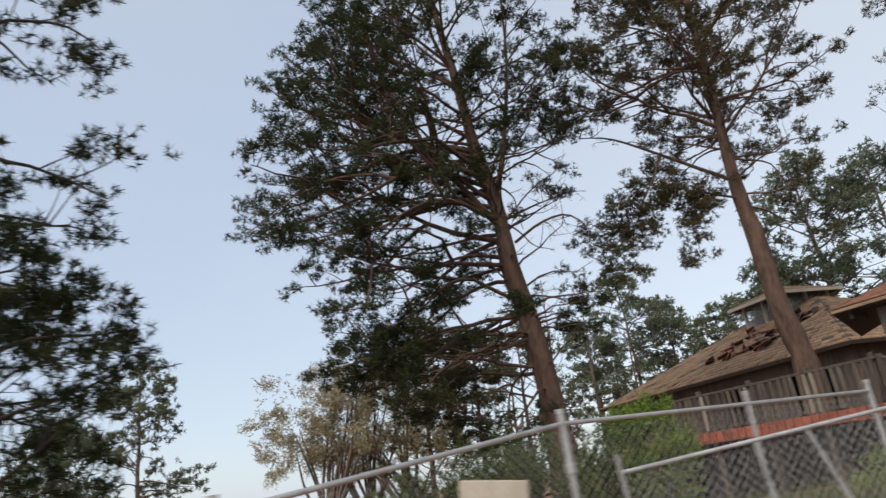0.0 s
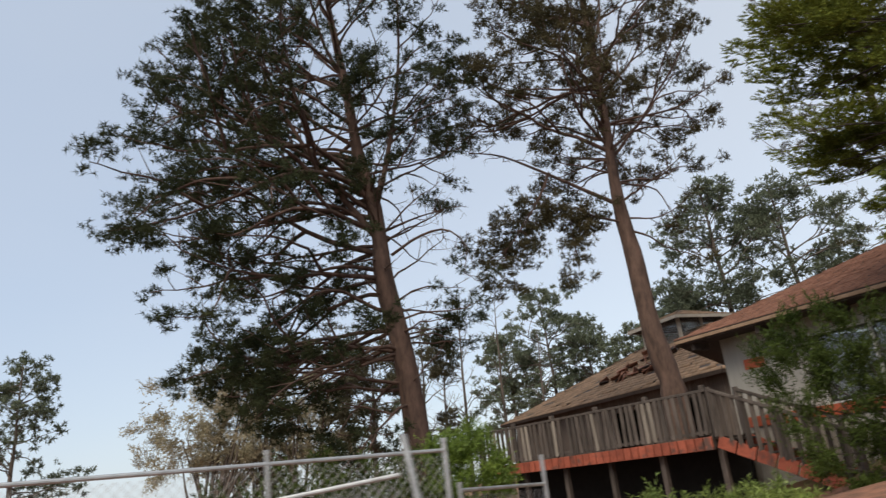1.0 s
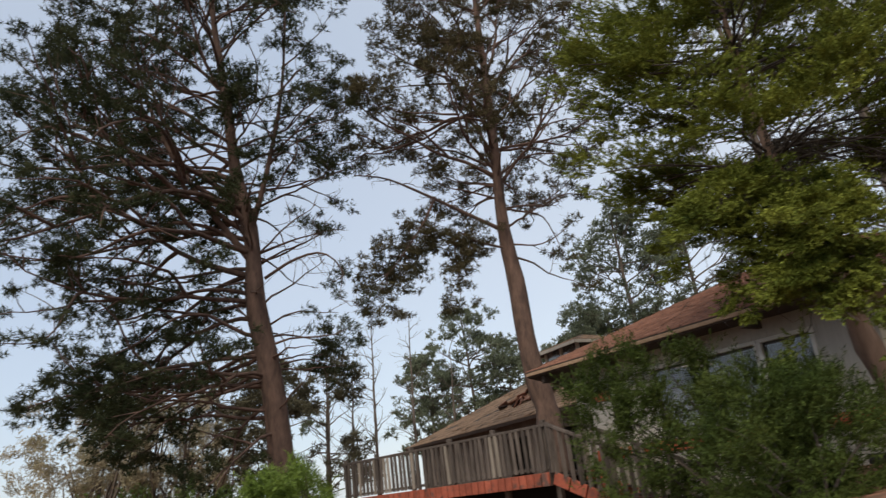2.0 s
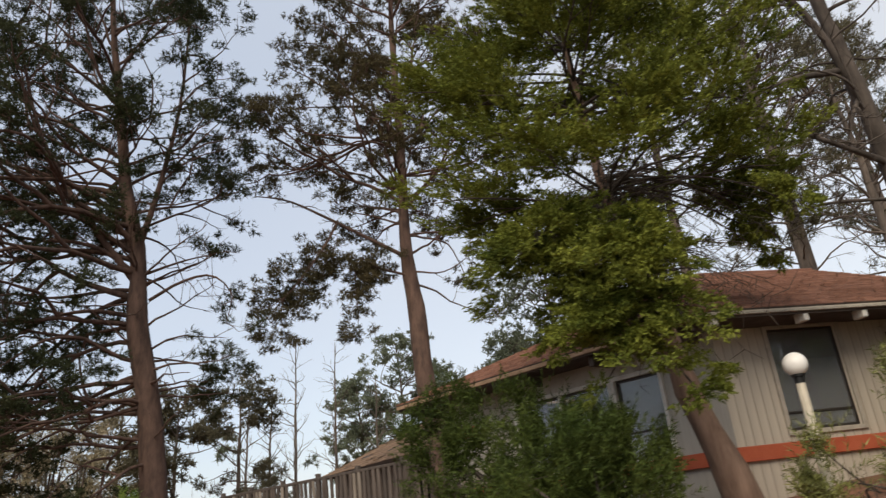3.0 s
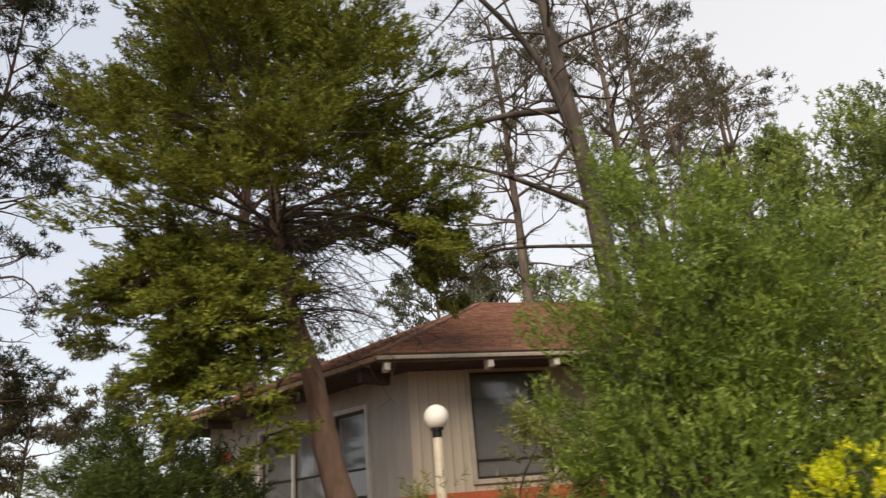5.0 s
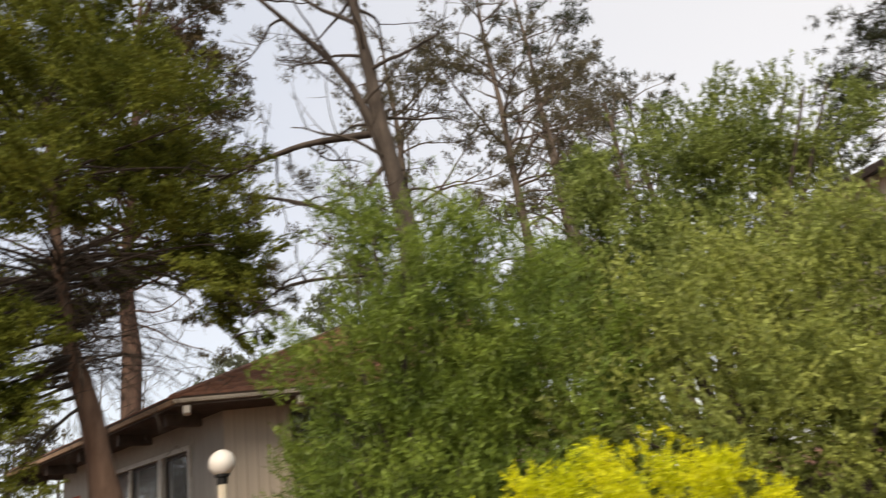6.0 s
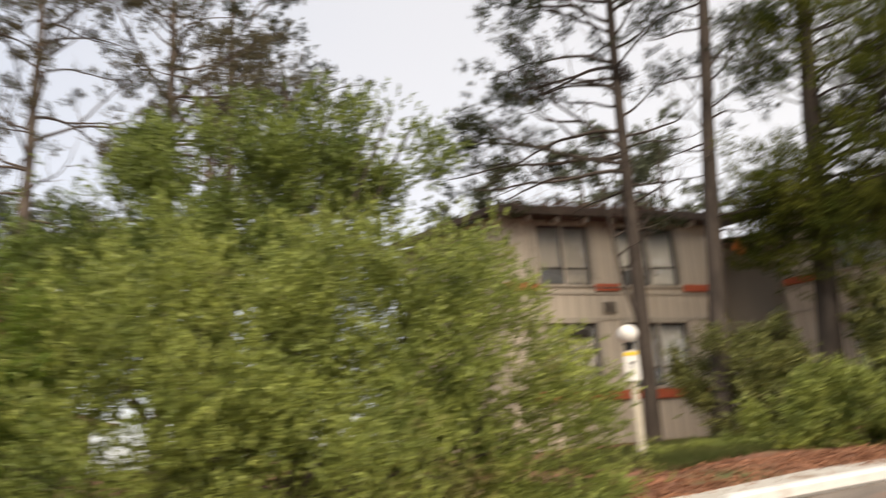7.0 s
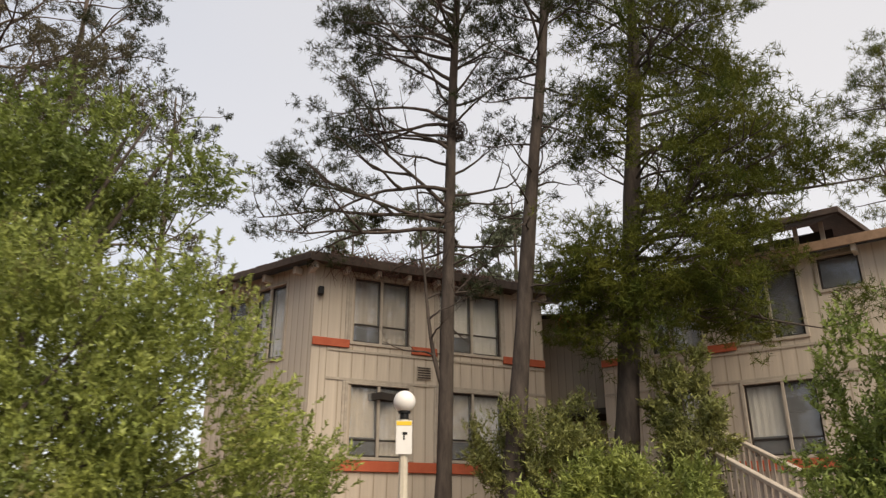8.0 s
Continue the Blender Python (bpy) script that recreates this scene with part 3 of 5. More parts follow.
def house_with_damaged_roof():
    """The house behind the deck, with shingles torn off and a glazed lantern on top."""
    rng = np.random.default_rng(12)
    h = thing("house", (0, 0, 0), "timber house with damaged tan shingle roof and glazed lantern", "house")
    u, v = Vector((-0.33, 0.944, 0)), Vector((0.944, 0.33, 0))
    p0 = Vector((13.35, 22.7, 0))
    length, width, z = 15.6, 12.0, 4.0
    rise = 2.9

    def at(s, t, zz):
        w = p0 + u * s + v * t
        return (w.x, w.y, zz)

    half = width / 2
    roof_plane(h, at(length, 0, z), at(0, 0, z), at(half, half, z + rise), at(length - half, half, z + rise), SHINGLE_TAN, rng, 0.3, 0.45, 0.03, 0.05)
    roof_plane(h, at(0, 0, z), at(0, width, z), at(half, half + 0.1, z + rise), at(half, half, z + rise), SHINGLE_TAN, rng, 0.3, 0.45, 0.03)
    roof_plane(h, at(0, width, z), at(length, width, z), at(length - half, half, z + rise), at(half, half, z + rise), SHINGLE_TAN, rng, 0.3, 0.45, 0.03)
    roof_plane(h, at(length, width, z), at(length, 0, z), at(length - half, half - 0.1, z + rise), at(length - half, half, z + rise), SHINGLE_TAN, rng, 0.3, 0.45, 0.03)
    for k in range(54):
        s, t = 4.5 + 4.5 * rng.random(), 1.6 + 2.8 * rng.random()
        if s < t + 0.6:
            continue
        zz = z + rise * t / half
        tilt = Matrix.Translation(at(s, t, zz + 0.06)) @ Matrix.Rotation(radians(-19), 4, "Z") @ Matrix.Rotation(rng.normal() * 0.4 - 0.45, 4, "Y") @ Matrix.Rotation(rng.normal() * 0.25, 4, "X")
        part("torn_shingle", block((-0.2, -0.34, -0.015), (0.2, 0.34, 0.015), 0.0, tilt), SHINGLE if k % 3 else FELT, h)
    a, b = at(length - 0.6, 0.6, 0), at(0.6, 0.6, 0)
    wall_run(h, a[:2], b[:2], 0.2, 3.98, [(8.0, 9.6, 1.9, 3.4), (11.5, 13.5, 1.9, 3.4)], SIDING_BROWN, 0.2)
    # Added dark wall that backs the window openings.
    part("room_wall", bar(at(length - 0.6, 2.4, 2.0), at(0.6, 2.4, 2.0), 0.1, 3.9), DARK_ROOM, h)
    c = at(0.6, width - 0.6, 0)
    wall_run(h, b[:2], c[:2], 0.2, 3.98, [], SIDING_BROWN, 0.2)
    # lantern on the ridge
    s0, t0 = half + 0.6, half - 1.3
    lo, hi = z + rise - 0.9, z + rise + 0.42
    lantern = part("lantern_sill", bar(at(s0, t0, lo + 0.04), at(s0 + 2.4, t0, lo + 0.04), 0.1, 0.08), TRIM_BEIGE, h)
    for s, t in ((s0, t0), (s0 + 2.4, t0), (s0, t0 + 2.6), (s0 + 2.4, t0 + 2.6), (s0 + 1.2, t0), (s0, t0 + 1.3)):
        x, y, _ = at(s, t, 0)
        part("post", block((x - 0.07, y - 0.07, lo), (x + 0.07, y + 0.07, hi)), TRIM_BEIGE, h)
    for s, t, e, f in ((s0, t0, s0 + 2.4, t0), (s0, t0, s0, t0 + 2.6)):
        part("pane", bar(at(s, t, (lo + hi) / 2), at(e, f, (lo + hi) / 2), 0.02, hi - lo - 0.1), GLASS, lantern)
    q = [at(s0 - 0.5, t0 - 0.5, hi), at(s0 - 0.5, t0 + 3.1, hi), at(s0 + 2.9, t0 + 3.1, hi), at(s0 + 2.9, t0 - 0.5, hi)]
    top = at(s0 + 1.2, t0 + 1.3, hi + 0.6)
    for k in range(4):
        part("fascia", bar(tuple(np.array(q[k - 1]) - (0, 0, 0.08)), tuple(np.array(q[k]) - (0, 0, 0.08)), 0.05, 0.14, 0.005), TRIM_BEIGE, h)
        roof_plane(h, q[k - 1], q[k], top, tuple(np.array(top) + 1e-3), SHINGLE_TAN, rng, 0.3, 0.45)
    return h


def apartment_block():
    """The two-storey block with a front, a short end and a wing that comes forward."""
    rng = np.random.default_rng(13)
    h = thing("apartment_building", (0, 0, 0), "two-storey beige board-sided apartment building with orange-red trim boards", "building")
    f0, f1 = Vector((27.95, 9.65)), Vector((33.0, 7.1))
    end = Vector((27.7, 13.5))
    w0, w1 = Vector((33.85, 5.9)), Vector((33.85, -0.9))
    g, top = 1.7, 7.85
    s1, s2, wl, wu = 3.63, 6.1, 5.15, 7.6
    L = (f1 - f0).length
    holes = [(0.52, 1.95, s1, wl), (0.52, 1.95, s2, wu), (2.72, 4.4, s1, wl), (2.72, 4.4, s2, wu)]
    m, w = wall_run(h, f0, f1, g, top, holes, SIDING, 0.3)
    window(h, m, 0.52, 1.95, s2, wu, (1.24,), s2 + 0.42, (BLIND, BLIND))
    window(h, m, 0.52, 1.95, s1, wl, (1.24,), s1 + 0.36, (BLIND, BLIND))
    window(h, m, 2.72, 4.4, s2, wu, (3.6,), s2 + 0.48, (CURTAIN, CURTAIN))
    window(h, m, 2.72, 4.4, s1, wl, (3.6,), s1 + 0.45, (BLIND, CURTAIN))
    for a, b in ((-0.35, 0.5), (2.0, 2.65), (4.45, L)):
        band(h, m, a, b, s2 - 0.16, s2 + 0.02)
    band(h, m, 0.2, L, s1 - 0.30, s1 - 0.08)
    for z in (wl + 0.10, s2 - 0.22):
        part("batten", block((0, -0.035, z - 0.025), (L, -0.024, z + 0.025), 0.0, m), TRIM_BEIGE, h)
    for x, lo in ((0.42, s1), (2.05, s1), (2.62, s1), (4.5, s1)):
        for z0, z1 in ((lo - 0.06, wl + 0.07), (s2 - 0.19, top - 0.1)):
            part("batten", block((x - 0.03, -0.034, z0), (x + 0.03, -0.016, z1), 0.0, m), TRIM_BEIGE, h)
    vent = part("vent", block((2.15, -0.05, 5.38), (2.5, -0.024, 5.68), 0.005, m), TRIM_BEIGE, h)
    for k in range(5):
        part("slat", block((2.17, -0.07, 5.41 + 0.055 * k), (2.48, -0.05, 5.435 + 0.055 * k), 0.0, m), EAVE_DARK, vent)
    part("wall_lamp", block((-0.3, -0.16, 7.05), (-0.18, -0.03, 7.25), 0.02, m), BLACK_METAL, h, "small black wall lamp")
    m2, w2 = wall_run(h, end, f0 + (f0 - f1).normalized() * 0.35, g, top, [(0.6, 1.4, s2 - 0.3, wu - 0.2), (1.7, 2.75, s2 - 0.3, wu - 0.1)], SIDING, 0.2)
    window(h, m2, 1.7, 2.75, s2 - 0.3, wu - 0.1, (2.2,), None, (CURTAIN, CURTAIN))
    window(h, m2, 0.6, 1.4, s2 - 0.3, wu - 0.2, (), None, (None,))
    wall_run(h, f0 + (f0 - f1).normalized() * 0.35, f0 + Vector((0.001, 0)), g, top, [], SIDING, 0.2)
    # stair recess between the front and the wing
    wall_run(h, f1, f1 + Vector((1.6, 0.9)), g, top, [], SIDING, 0.2)
    wall_run(h, w0 + Vector((1.6, 0.6)), w0, g, top, [], SIDING, 0.2)
    wall_run(h, f1 + Vector((1.6, 0.9)), w0 + Vector((1.6, 0.6)), g, top, [], SIDING, 0.2)
    # wing
    Lw = (w1 - w0).length
    holes = [(1.35, 2.55, s2, wu), (1.35, 2.55, s1, wl), (3.35, 4.75, s2, wu), (3.3, 4.75, s1, wl), (5.2, 6.0, s2 + 0.9, wu + 0.1)]
    m3, w3 = wall_run(h, w0, w1, g, top, holes, SIDING, 0.3)
    window(h, m3, 1.35, 2.55, s2, wu, (1.8,), s2 + 0.75, (BLIND, CURTAIN))
    window(h, m3, 1.35, 2.55, s1, wl, (1.8,), None, (BLIND, CURTAIN))
    window(h, m3, 3.35, 4.75, s2, wu, (4.1,), None, (None, None))
    window(h, m3, 3.3, 4.75, s1, wl, (4.1,), s1 + 0.35, (CURTAIN, None))
    window(h, m3, 5.2, 6.0, s2 + 0.9, wu + 0.1, (), None, (None,))
    for a, b in ((0.0, 0.95), (2.65, 3.28)):
        band(h, m3, a, b, s2 - 0.16, s2 + 0.02)
    band(h, m3, 2.5, 5.6, s1 - 0.30, s1 - 0.08)
    for z in (wl + 0.10, s2 - 0.22):
        part("batten", block((0, -0.035, z - 0.025), (Lw, -0.024, z + 0.025), 0.0, m3), TRIM_BEIGE, h)
    wall_run(h, w1, w1 + Vector((8, -2.2)), g, top + 0.3, [(2.0, 4.0, s2, wu)], SIDING, 0.2)
    # Added near-black walls, floors and ceilings that stand for unlit rooms.
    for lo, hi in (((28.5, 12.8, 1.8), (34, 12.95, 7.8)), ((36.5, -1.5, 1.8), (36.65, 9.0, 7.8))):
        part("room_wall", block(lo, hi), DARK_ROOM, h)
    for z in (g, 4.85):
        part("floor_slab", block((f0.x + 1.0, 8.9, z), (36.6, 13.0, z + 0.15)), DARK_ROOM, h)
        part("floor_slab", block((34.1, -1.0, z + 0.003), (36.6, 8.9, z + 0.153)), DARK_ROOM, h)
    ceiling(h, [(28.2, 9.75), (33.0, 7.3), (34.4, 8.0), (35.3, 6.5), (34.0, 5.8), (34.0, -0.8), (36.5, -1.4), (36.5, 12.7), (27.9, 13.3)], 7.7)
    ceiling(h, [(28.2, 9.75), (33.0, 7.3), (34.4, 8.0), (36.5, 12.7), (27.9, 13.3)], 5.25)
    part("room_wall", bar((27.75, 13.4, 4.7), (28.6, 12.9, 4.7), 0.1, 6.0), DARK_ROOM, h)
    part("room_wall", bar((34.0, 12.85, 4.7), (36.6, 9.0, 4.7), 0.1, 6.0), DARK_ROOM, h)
    # roof: low hips over dark eaves
    z = 7.9
    e0, e1, e2 = (27.2, 9.5, z), (32.85, 6.6, z), (33.35, 5.4, z)
    e3, eend = (33.35, -1.5, z), (27.15, 13.6, z)
    r0, r1, r2 = (29.6, 12.4, z + 0.8), (36.0, 9.2, z + 0.8), (36.4, -1.0, z + 0.8)
    roof_plane(h, e0, e1, r1, r0, SHINGLE_DARK, rng, 0.2, 0.35)
    roof_plane(h, e1, e2, (36.2, 6.0, z + 0.8), r1, SHINGLE_DARK, rng, 0.2, 0.35)
    roof_plane(h, e2, e3, r2, (36.2, 6.0, z + 0.8), SHINGLE_DARK, rng, 0.2, 0.35)
    roof_plane(h, eend, e0, r0, (29.6, 14.0, z + 0.8), SHINGLE_DARK, rng, 0.2, 0.35)
    roof_plane(h, e3, (42.0, -3.9, z), (42.0, 0, z + 1.0), r2, SHINGLE_DARK, rng, 0.2, 0.35)
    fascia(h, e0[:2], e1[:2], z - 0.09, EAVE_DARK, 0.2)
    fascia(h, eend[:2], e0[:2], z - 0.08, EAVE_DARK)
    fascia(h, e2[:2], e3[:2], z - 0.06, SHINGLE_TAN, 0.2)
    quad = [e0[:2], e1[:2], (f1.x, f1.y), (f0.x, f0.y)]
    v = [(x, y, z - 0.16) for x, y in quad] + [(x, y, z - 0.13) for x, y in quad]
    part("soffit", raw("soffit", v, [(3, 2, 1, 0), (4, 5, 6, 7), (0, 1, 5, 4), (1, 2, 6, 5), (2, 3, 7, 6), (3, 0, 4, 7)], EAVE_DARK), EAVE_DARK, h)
    brackets(h, (27.45, 9.6), (32.75, 6.85), z - 0.2, 0.5, 9)
    brackets(h, (27.35, 13.4), (27.45, 10.3), z - 0.2, 0.5, 4)
    brackets(h, (33.5, 5.2), (33.5, -1.4), z - 0.18, 0.5, 6)
    return h


def upper_block():
    """The roof lantern above the wing, seen through the pines."""
    rng = np.random.default_rng(14)
    h = thing("roof_lantern", (0, 0, 0), "glazed clerestory with a dark shingle roof above the wing", "roof lantern")
    part("wall", block((35.9, 0.7, 8.4), (36.0, 2.6, 8.65)), SIDING, h)
    for k in range(4):
        part("post", block((35.88, 0.7 + k * 0.6, 8.65), (35.98, 0.8 + k * 0.6, 9.3)), TRIM_BEIGE, h)
    part("wall", block((36.6, 0.6, 8.4), (36.7, 3.2, 9.3)), DARK_ROOM, h)
    roof_plane(h, (35.2, 3.2, 9.3), (35.2, 0.25, 9.3), (37.6, 1.2, 10.0), (37.6, 3.2, 10.0), SHINGLE_DARK, rng, 0.2, 0.35)
    roof_plane(h, (35.2, 0.25, 9.3), (40.0, -0.6, 9.3), (40.0, 1.2, 10.0), (37.6, 1.2, 10.0), SHINGLE_DARK, rng, 0.2, 0.35)
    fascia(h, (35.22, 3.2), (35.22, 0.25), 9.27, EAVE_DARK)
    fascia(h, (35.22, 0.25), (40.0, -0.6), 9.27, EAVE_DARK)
    return h


house_by_lamp()
house_with_damaged_roof()
apartment_block()
upper_block()


# ---- deck with its railing and stairs ----
def build_deck():
    rng = np.random.default_rng(15)
    h = thing("deck", (0, 0, 0), "weathered timber deck on posts with orange-red rim board and slatted railing", "deck")
    p, q = Vector((9.0, 14.75, 0)), Vector((5.0, 21.1, 0))
    d = (q - p).normalized()
    n = Vector((d.y, -d.x, 0))
    length = (q - p).length
    z = 1.78
    m = Matrix.Translation(p) @ Matrix(((d.x, n.x, 0, 0), (d.y, n.y, 0, 0), (0, 0, 1, 0), (0, 0, 0, 1)))
    for k in range(int(length / 0.15)):
        part("plank", block((k * 0.15, 0, z - 0.04), (k * 0.15 + 0.142, 3.0, z), 0.0, m), WOOD_GREY, h)
    for k in range(int(length / 0.21)):
        part("rim_board", block((k * 0.21, -0.05 - 0.004 * rng.random(), z - 0.24), (k * 0.21 + 0.185, -0.004, z + 0.02), 0.006, m), RIM_RED, h)
    part("rim_beam", block((0, 0, z - 0.24), (length, 0.05, z - 0.045), 0.0, m), EAVE_DARK, h)
    part("top_rail", block((-0.05, -0.03, z + 0.90), (length, 0.10, z + 0.96), 0.01, m), WOOD_GREY, h)
    part("bottom_rail", block((0, 0.0, z + 0.08), (length, 0.05, z + 0.14), 0.005, m), WOOD_GREY, h)
    s = 0.08
    while s < length:
        lean = 0.02 * rng.normal()
        mat = WOOD_WORN if rng.random() < 0.22 else WOOD_GREY
        if rng.random() > 0.06:
            part("baluster", bar(m @ Vector((s, -0.01, z + 0.05)), m @ Vector((s + lean, -0.01, z + 0.92)), 0.035, 0.09, 0.004), mat, h)
        s += 0.15 + 0.03 * rng.random()
    for k in range(6):
        s = 0.05 + k * (length - 0.1) / 5
        part("rail_post", block((s - 0.05, 0.02, z - 0.2), (s + 0.05, 0.12, z + 1.05), 0.008, m), WOOD_GREY, h)
        for t in (0.3, 2.6):
            x, y, _ = m @ Vector((s, t, 0))
            zb = float(ground_height(x, y)) - 0.1
            part("post", block((s - 0.06, t - 0.06, zb), (s + 0.06, t + 0.06, z - 0.04), 0.008, m), WOOD_GREY, h)
    # Added wall close behind the posts, painted as the darkness under the deck.
    part("deck_shade_wall", block((0.1, 1.3, -0.4), (length, 1.42, z - 0.05), 0.0, m), UNDERCROFT_SHADE, h)
    return h


def build_stairs():
    rng = np.random.default_rng(16)
    h = thing("staircase", (0, 0, 0), "weathered timber staircase with orange-red stringer descending from the deck", "stairs")
    a, b = Vector((9.05, 14.6, 1.78)), Vector((10.55, 12.5, 0.62))
    d = (b - a)
    flat_d = Vector((d.x, d.y, 0)).normalized()
    n = Vector((-flat_d.y, flat_d.x, 0))
    for off in (0.0, 1.1):
        for k in range(7):
            s, e = a + d * (k / 7) + n * off, a + d * ((k + 0.92) / 7) + n * off
            part("stringer_board", bar(s - Vector((0, 0, 0.10)), e - Vector((0, 0, 0.10)), 0.05, 0.24, 0.006), RIM_RED, h)
        for k in range(5):
            s = a + d * (k / 4) + n * off
            part("rail_post", bar(s, s + Vector((0, 0, 0.98)), 0.09, 0.09, 0.006), WOOD_GREY, h)
        part("hand_rail", bar(a + n * off + Vector((0, 0, 0.93)), b + n * off + Vector((0, 0, 0.93)), 0.11, 0.06, 0.01), WOOD_GREY, h)
        for k in range(14):
            s = a + d * ((k + 0.5) / 14) + n * off
            part("baluster", bar(s, s + Vector((0, 0, 0.92)), 0.035, 0.08, 0.004), WOOD_WORN if off else WOOD_GREY, h)
    for k in range(7):
        s = a + d * ((k + 0.5) / 7)
        part("tread", bar(s + n * 0.03, s + n * 1.07, 0.27, 0.04, 0.005), WOOD_GREY, h)
    return h


def block_stairs():
    """Pale timber stairs in front of the wing."""
    h = thing("staircase", (0, 0, 0), "pale beige timber staircase with railing in front of the building wing", "stairs")
    a, b = Vector((30.9, 3.3, 3.1)), Vector((28.6, 0.35, 1.5))
    d = b - a
    n = Vector((d.y, -d.x, 0)).normalized() * -1
    for off in (0.0, 1.0):
        part("stringer", bar(a + n * off - Vector((0, 0, 0.1)), b + n * off - Vector((0, 0, 0.1)), 0.06, 0.26, 0.008), WOOD_PALE, h)
        part("hand_rail", bar(a + n * off + Vector((0, 0, 0.92)), b + n * off + Vector((0, 0, 0.92)), 0.12, 0.07, 0.01), WOOD_PALE, h)
        for k in range(24):
            s = a + d * ((k + 0.5) / 24) + n * off
            part("baluster", bar(s, s + Vector((0, 0, 0.9)), 0.05, 0.09, 0.004), WOOD_PALE, h)
    for k in range(10):
        s = a + d * ((k + 0.5) / 10)
        part("tread", bar(s, s + n * 1.0, 0.28, 0.05, 0.005), WOOD_PALE, h)
    return h


build_deck()
build_stairs()
block_stairs()


# ---- trees ----
def pine(label, trunk, r0, groups, seed, bark=BARK_PINE, needles=NEEDLE, tuft=(14, 0.22, 0.026), gap=0.3, clump=0.16, fork=(), droop=0.0, name="pine_tree", category="tree", group="", sides=9, dense=1.0):
    """A conifer. trunk: a few points; groups of limbs: (low, high, count, azimuth, spread, length low, length high, rise, foliage 0..1)."""
    rng = np.random.default_rng(seed)
    t = thing(name, tuple(trunk[0]), label, category, group)
    org = np.array(trunk[0], float)
    line = smooth_line(np.array(trunk, float) - org, 26)
    k = np.linspace(0, 1, 26)
    wood = Tubes()
    wob = np.stack([np.sin(k * 23 + seed), np.cos(k * 19 + seed), 0 * k], -1) * r0 * 0.12
    flare = 1 + 0.45 * np.exp(-k * 22)
    wood.add(line + wob, r0 * (1 - 0.86 * k ** 1.1) * flare * (1 + 0.05 * rng.normal(size=26)), sides)
    centres, axes = [], []

    def puff(at, d, size):
        """A lobed cushion of needle tufts, flat below."""
        lobes = rng.normal(size=(4, 3)) * size * np.array([0.55, 0.55, 0.30])
        c = max(8, int(30 * dense * (size / (2.9 * clump)) ** 2))
        own = rng.integers(4, size=c)
        o = unit(rng.normal(size=(c, 3)))
        o[:, 2] *= np.where(o[:, 2] < 0, 0.4, 0.85)
        centres.append(at + lobes[own] + o * size * (0.15 + 0.37 * rng.random((c, 1))))
        axes.append(unit(o + d * 0.45 + np.array([0, 0, 0.45 - droop]) + rng.normal(size=(c, 3)) * 0.25))

    def limb(p0, az, length, rise, leafy, rad, forks=True):
        n = 11
        s = np.linspace(0, 1, n)
        a = np.radians(az) + np.cumsum(rng.normal(size=n) * 0.15)
        e = np.radians(rise + 10 + rng.normal() * 10) + np.cumsum(rng.normal(size=n) * 0.15) - (0.75 + droop) * s + 0.75 * s ** 2
        step = np.stack([np.cos(a) * np.cos(e), np.sin(a) * np.cos(e), np.sin(e)], -1) * (length / (n - 1))
        pts = p0 + np.vstack([[0, 0, 0], np.cumsum(step, 0)[:-1]])
        wood.add(pts, rad * (1 - 0.85 * s ** 0.8) + 0.004, 5)
        if forks and length > 3.0:
            for x in range(2 + int(length > 5.5)):
                i = 3 + 2 * x
                limb(pts[i], az + (1 if (x + int(p0[2] * 7)) % 2 else -1) * (30 + 24 * rng.random()), length * (0.62 - 0.09 * x), rise + 4 + 10 * rng.normal(), leafy, rad * (0.7 - 0.1 * x), False)
        if leafy > 0.3:
            puff(pts[-1], unit(pts[-1] - pts[-2]), 2.9 * clump * (0.8 + 0.4 * rng.random()))
        count = max(2, int(length * (0.40 if leafy > 0.3 else 0.62) / gap))
        first = 0.26 + 0.03 * length if leafy > 0.3 else 0.2
        for j in range(count):
            u = first + (1 - first) * ((j + 1.2 * rng.random()) / (count + 0.3)) ** 0.75
            i = min(n - 2, int(u * (n - 1)))
            q = pts[i] + (pts[i + 1] - pts[i]) * (u * (n - 1) - i)
            d = unit(pts[i + 1] - pts[i])
            out = unit(np.cross(d, rng.normal(size=3)) * np.array([1, 1, 0.6]) + np.array([0, 0, 0.25 - droop * 0.5]))
            d2 = unit(d * (0.4 + 0.5 * rng.random()) + out * (0.6 + 0.5 * rng.random()))
            l2 = (0.4 + 0.26 * length * (1.05 - u)) * (0.55 + 0.8 * rng.random())
            w = np.linspace(0, 1, 4)[:, None]
            bend = rng.normal(size=3) * 0.22 * l2 + np.array([0, 0, 0.2 * l2])
            sub = q + d2 * l2 * w + bend * w ** 2
            wood.add(sub, min(0.024, rad * 0.32) * (1 - 0.8 * w[:, 0]) + 0.0025, 3)
            green = rng.random() < leafy
            if green:
                puff(sub[3], d2, 2.9 * clump * (0.65 + 0.6 * rng.random()))
            for x in (1, 2, 2):
                if rng.random() < (0.2 if green else 0.7):
                    tw = unit(d2 + rng.normal(size=3) * 0.8) * (0.12 + 0.42 * l2 * rng.random())
                    end = sub[x] + tw + rng.normal(size=3) * 0.03
                    wood.add(np.stack([sub[x], sub[x] + tw * 0.5, end]), [0.006, 0.0045, 0.002], 3)
                    if green and rng.random() < 0.3:
                        puff(end, d2, 2.9 * clump * (0.4 + 0.25 * rng.random()))

    zs = line[:, 2]
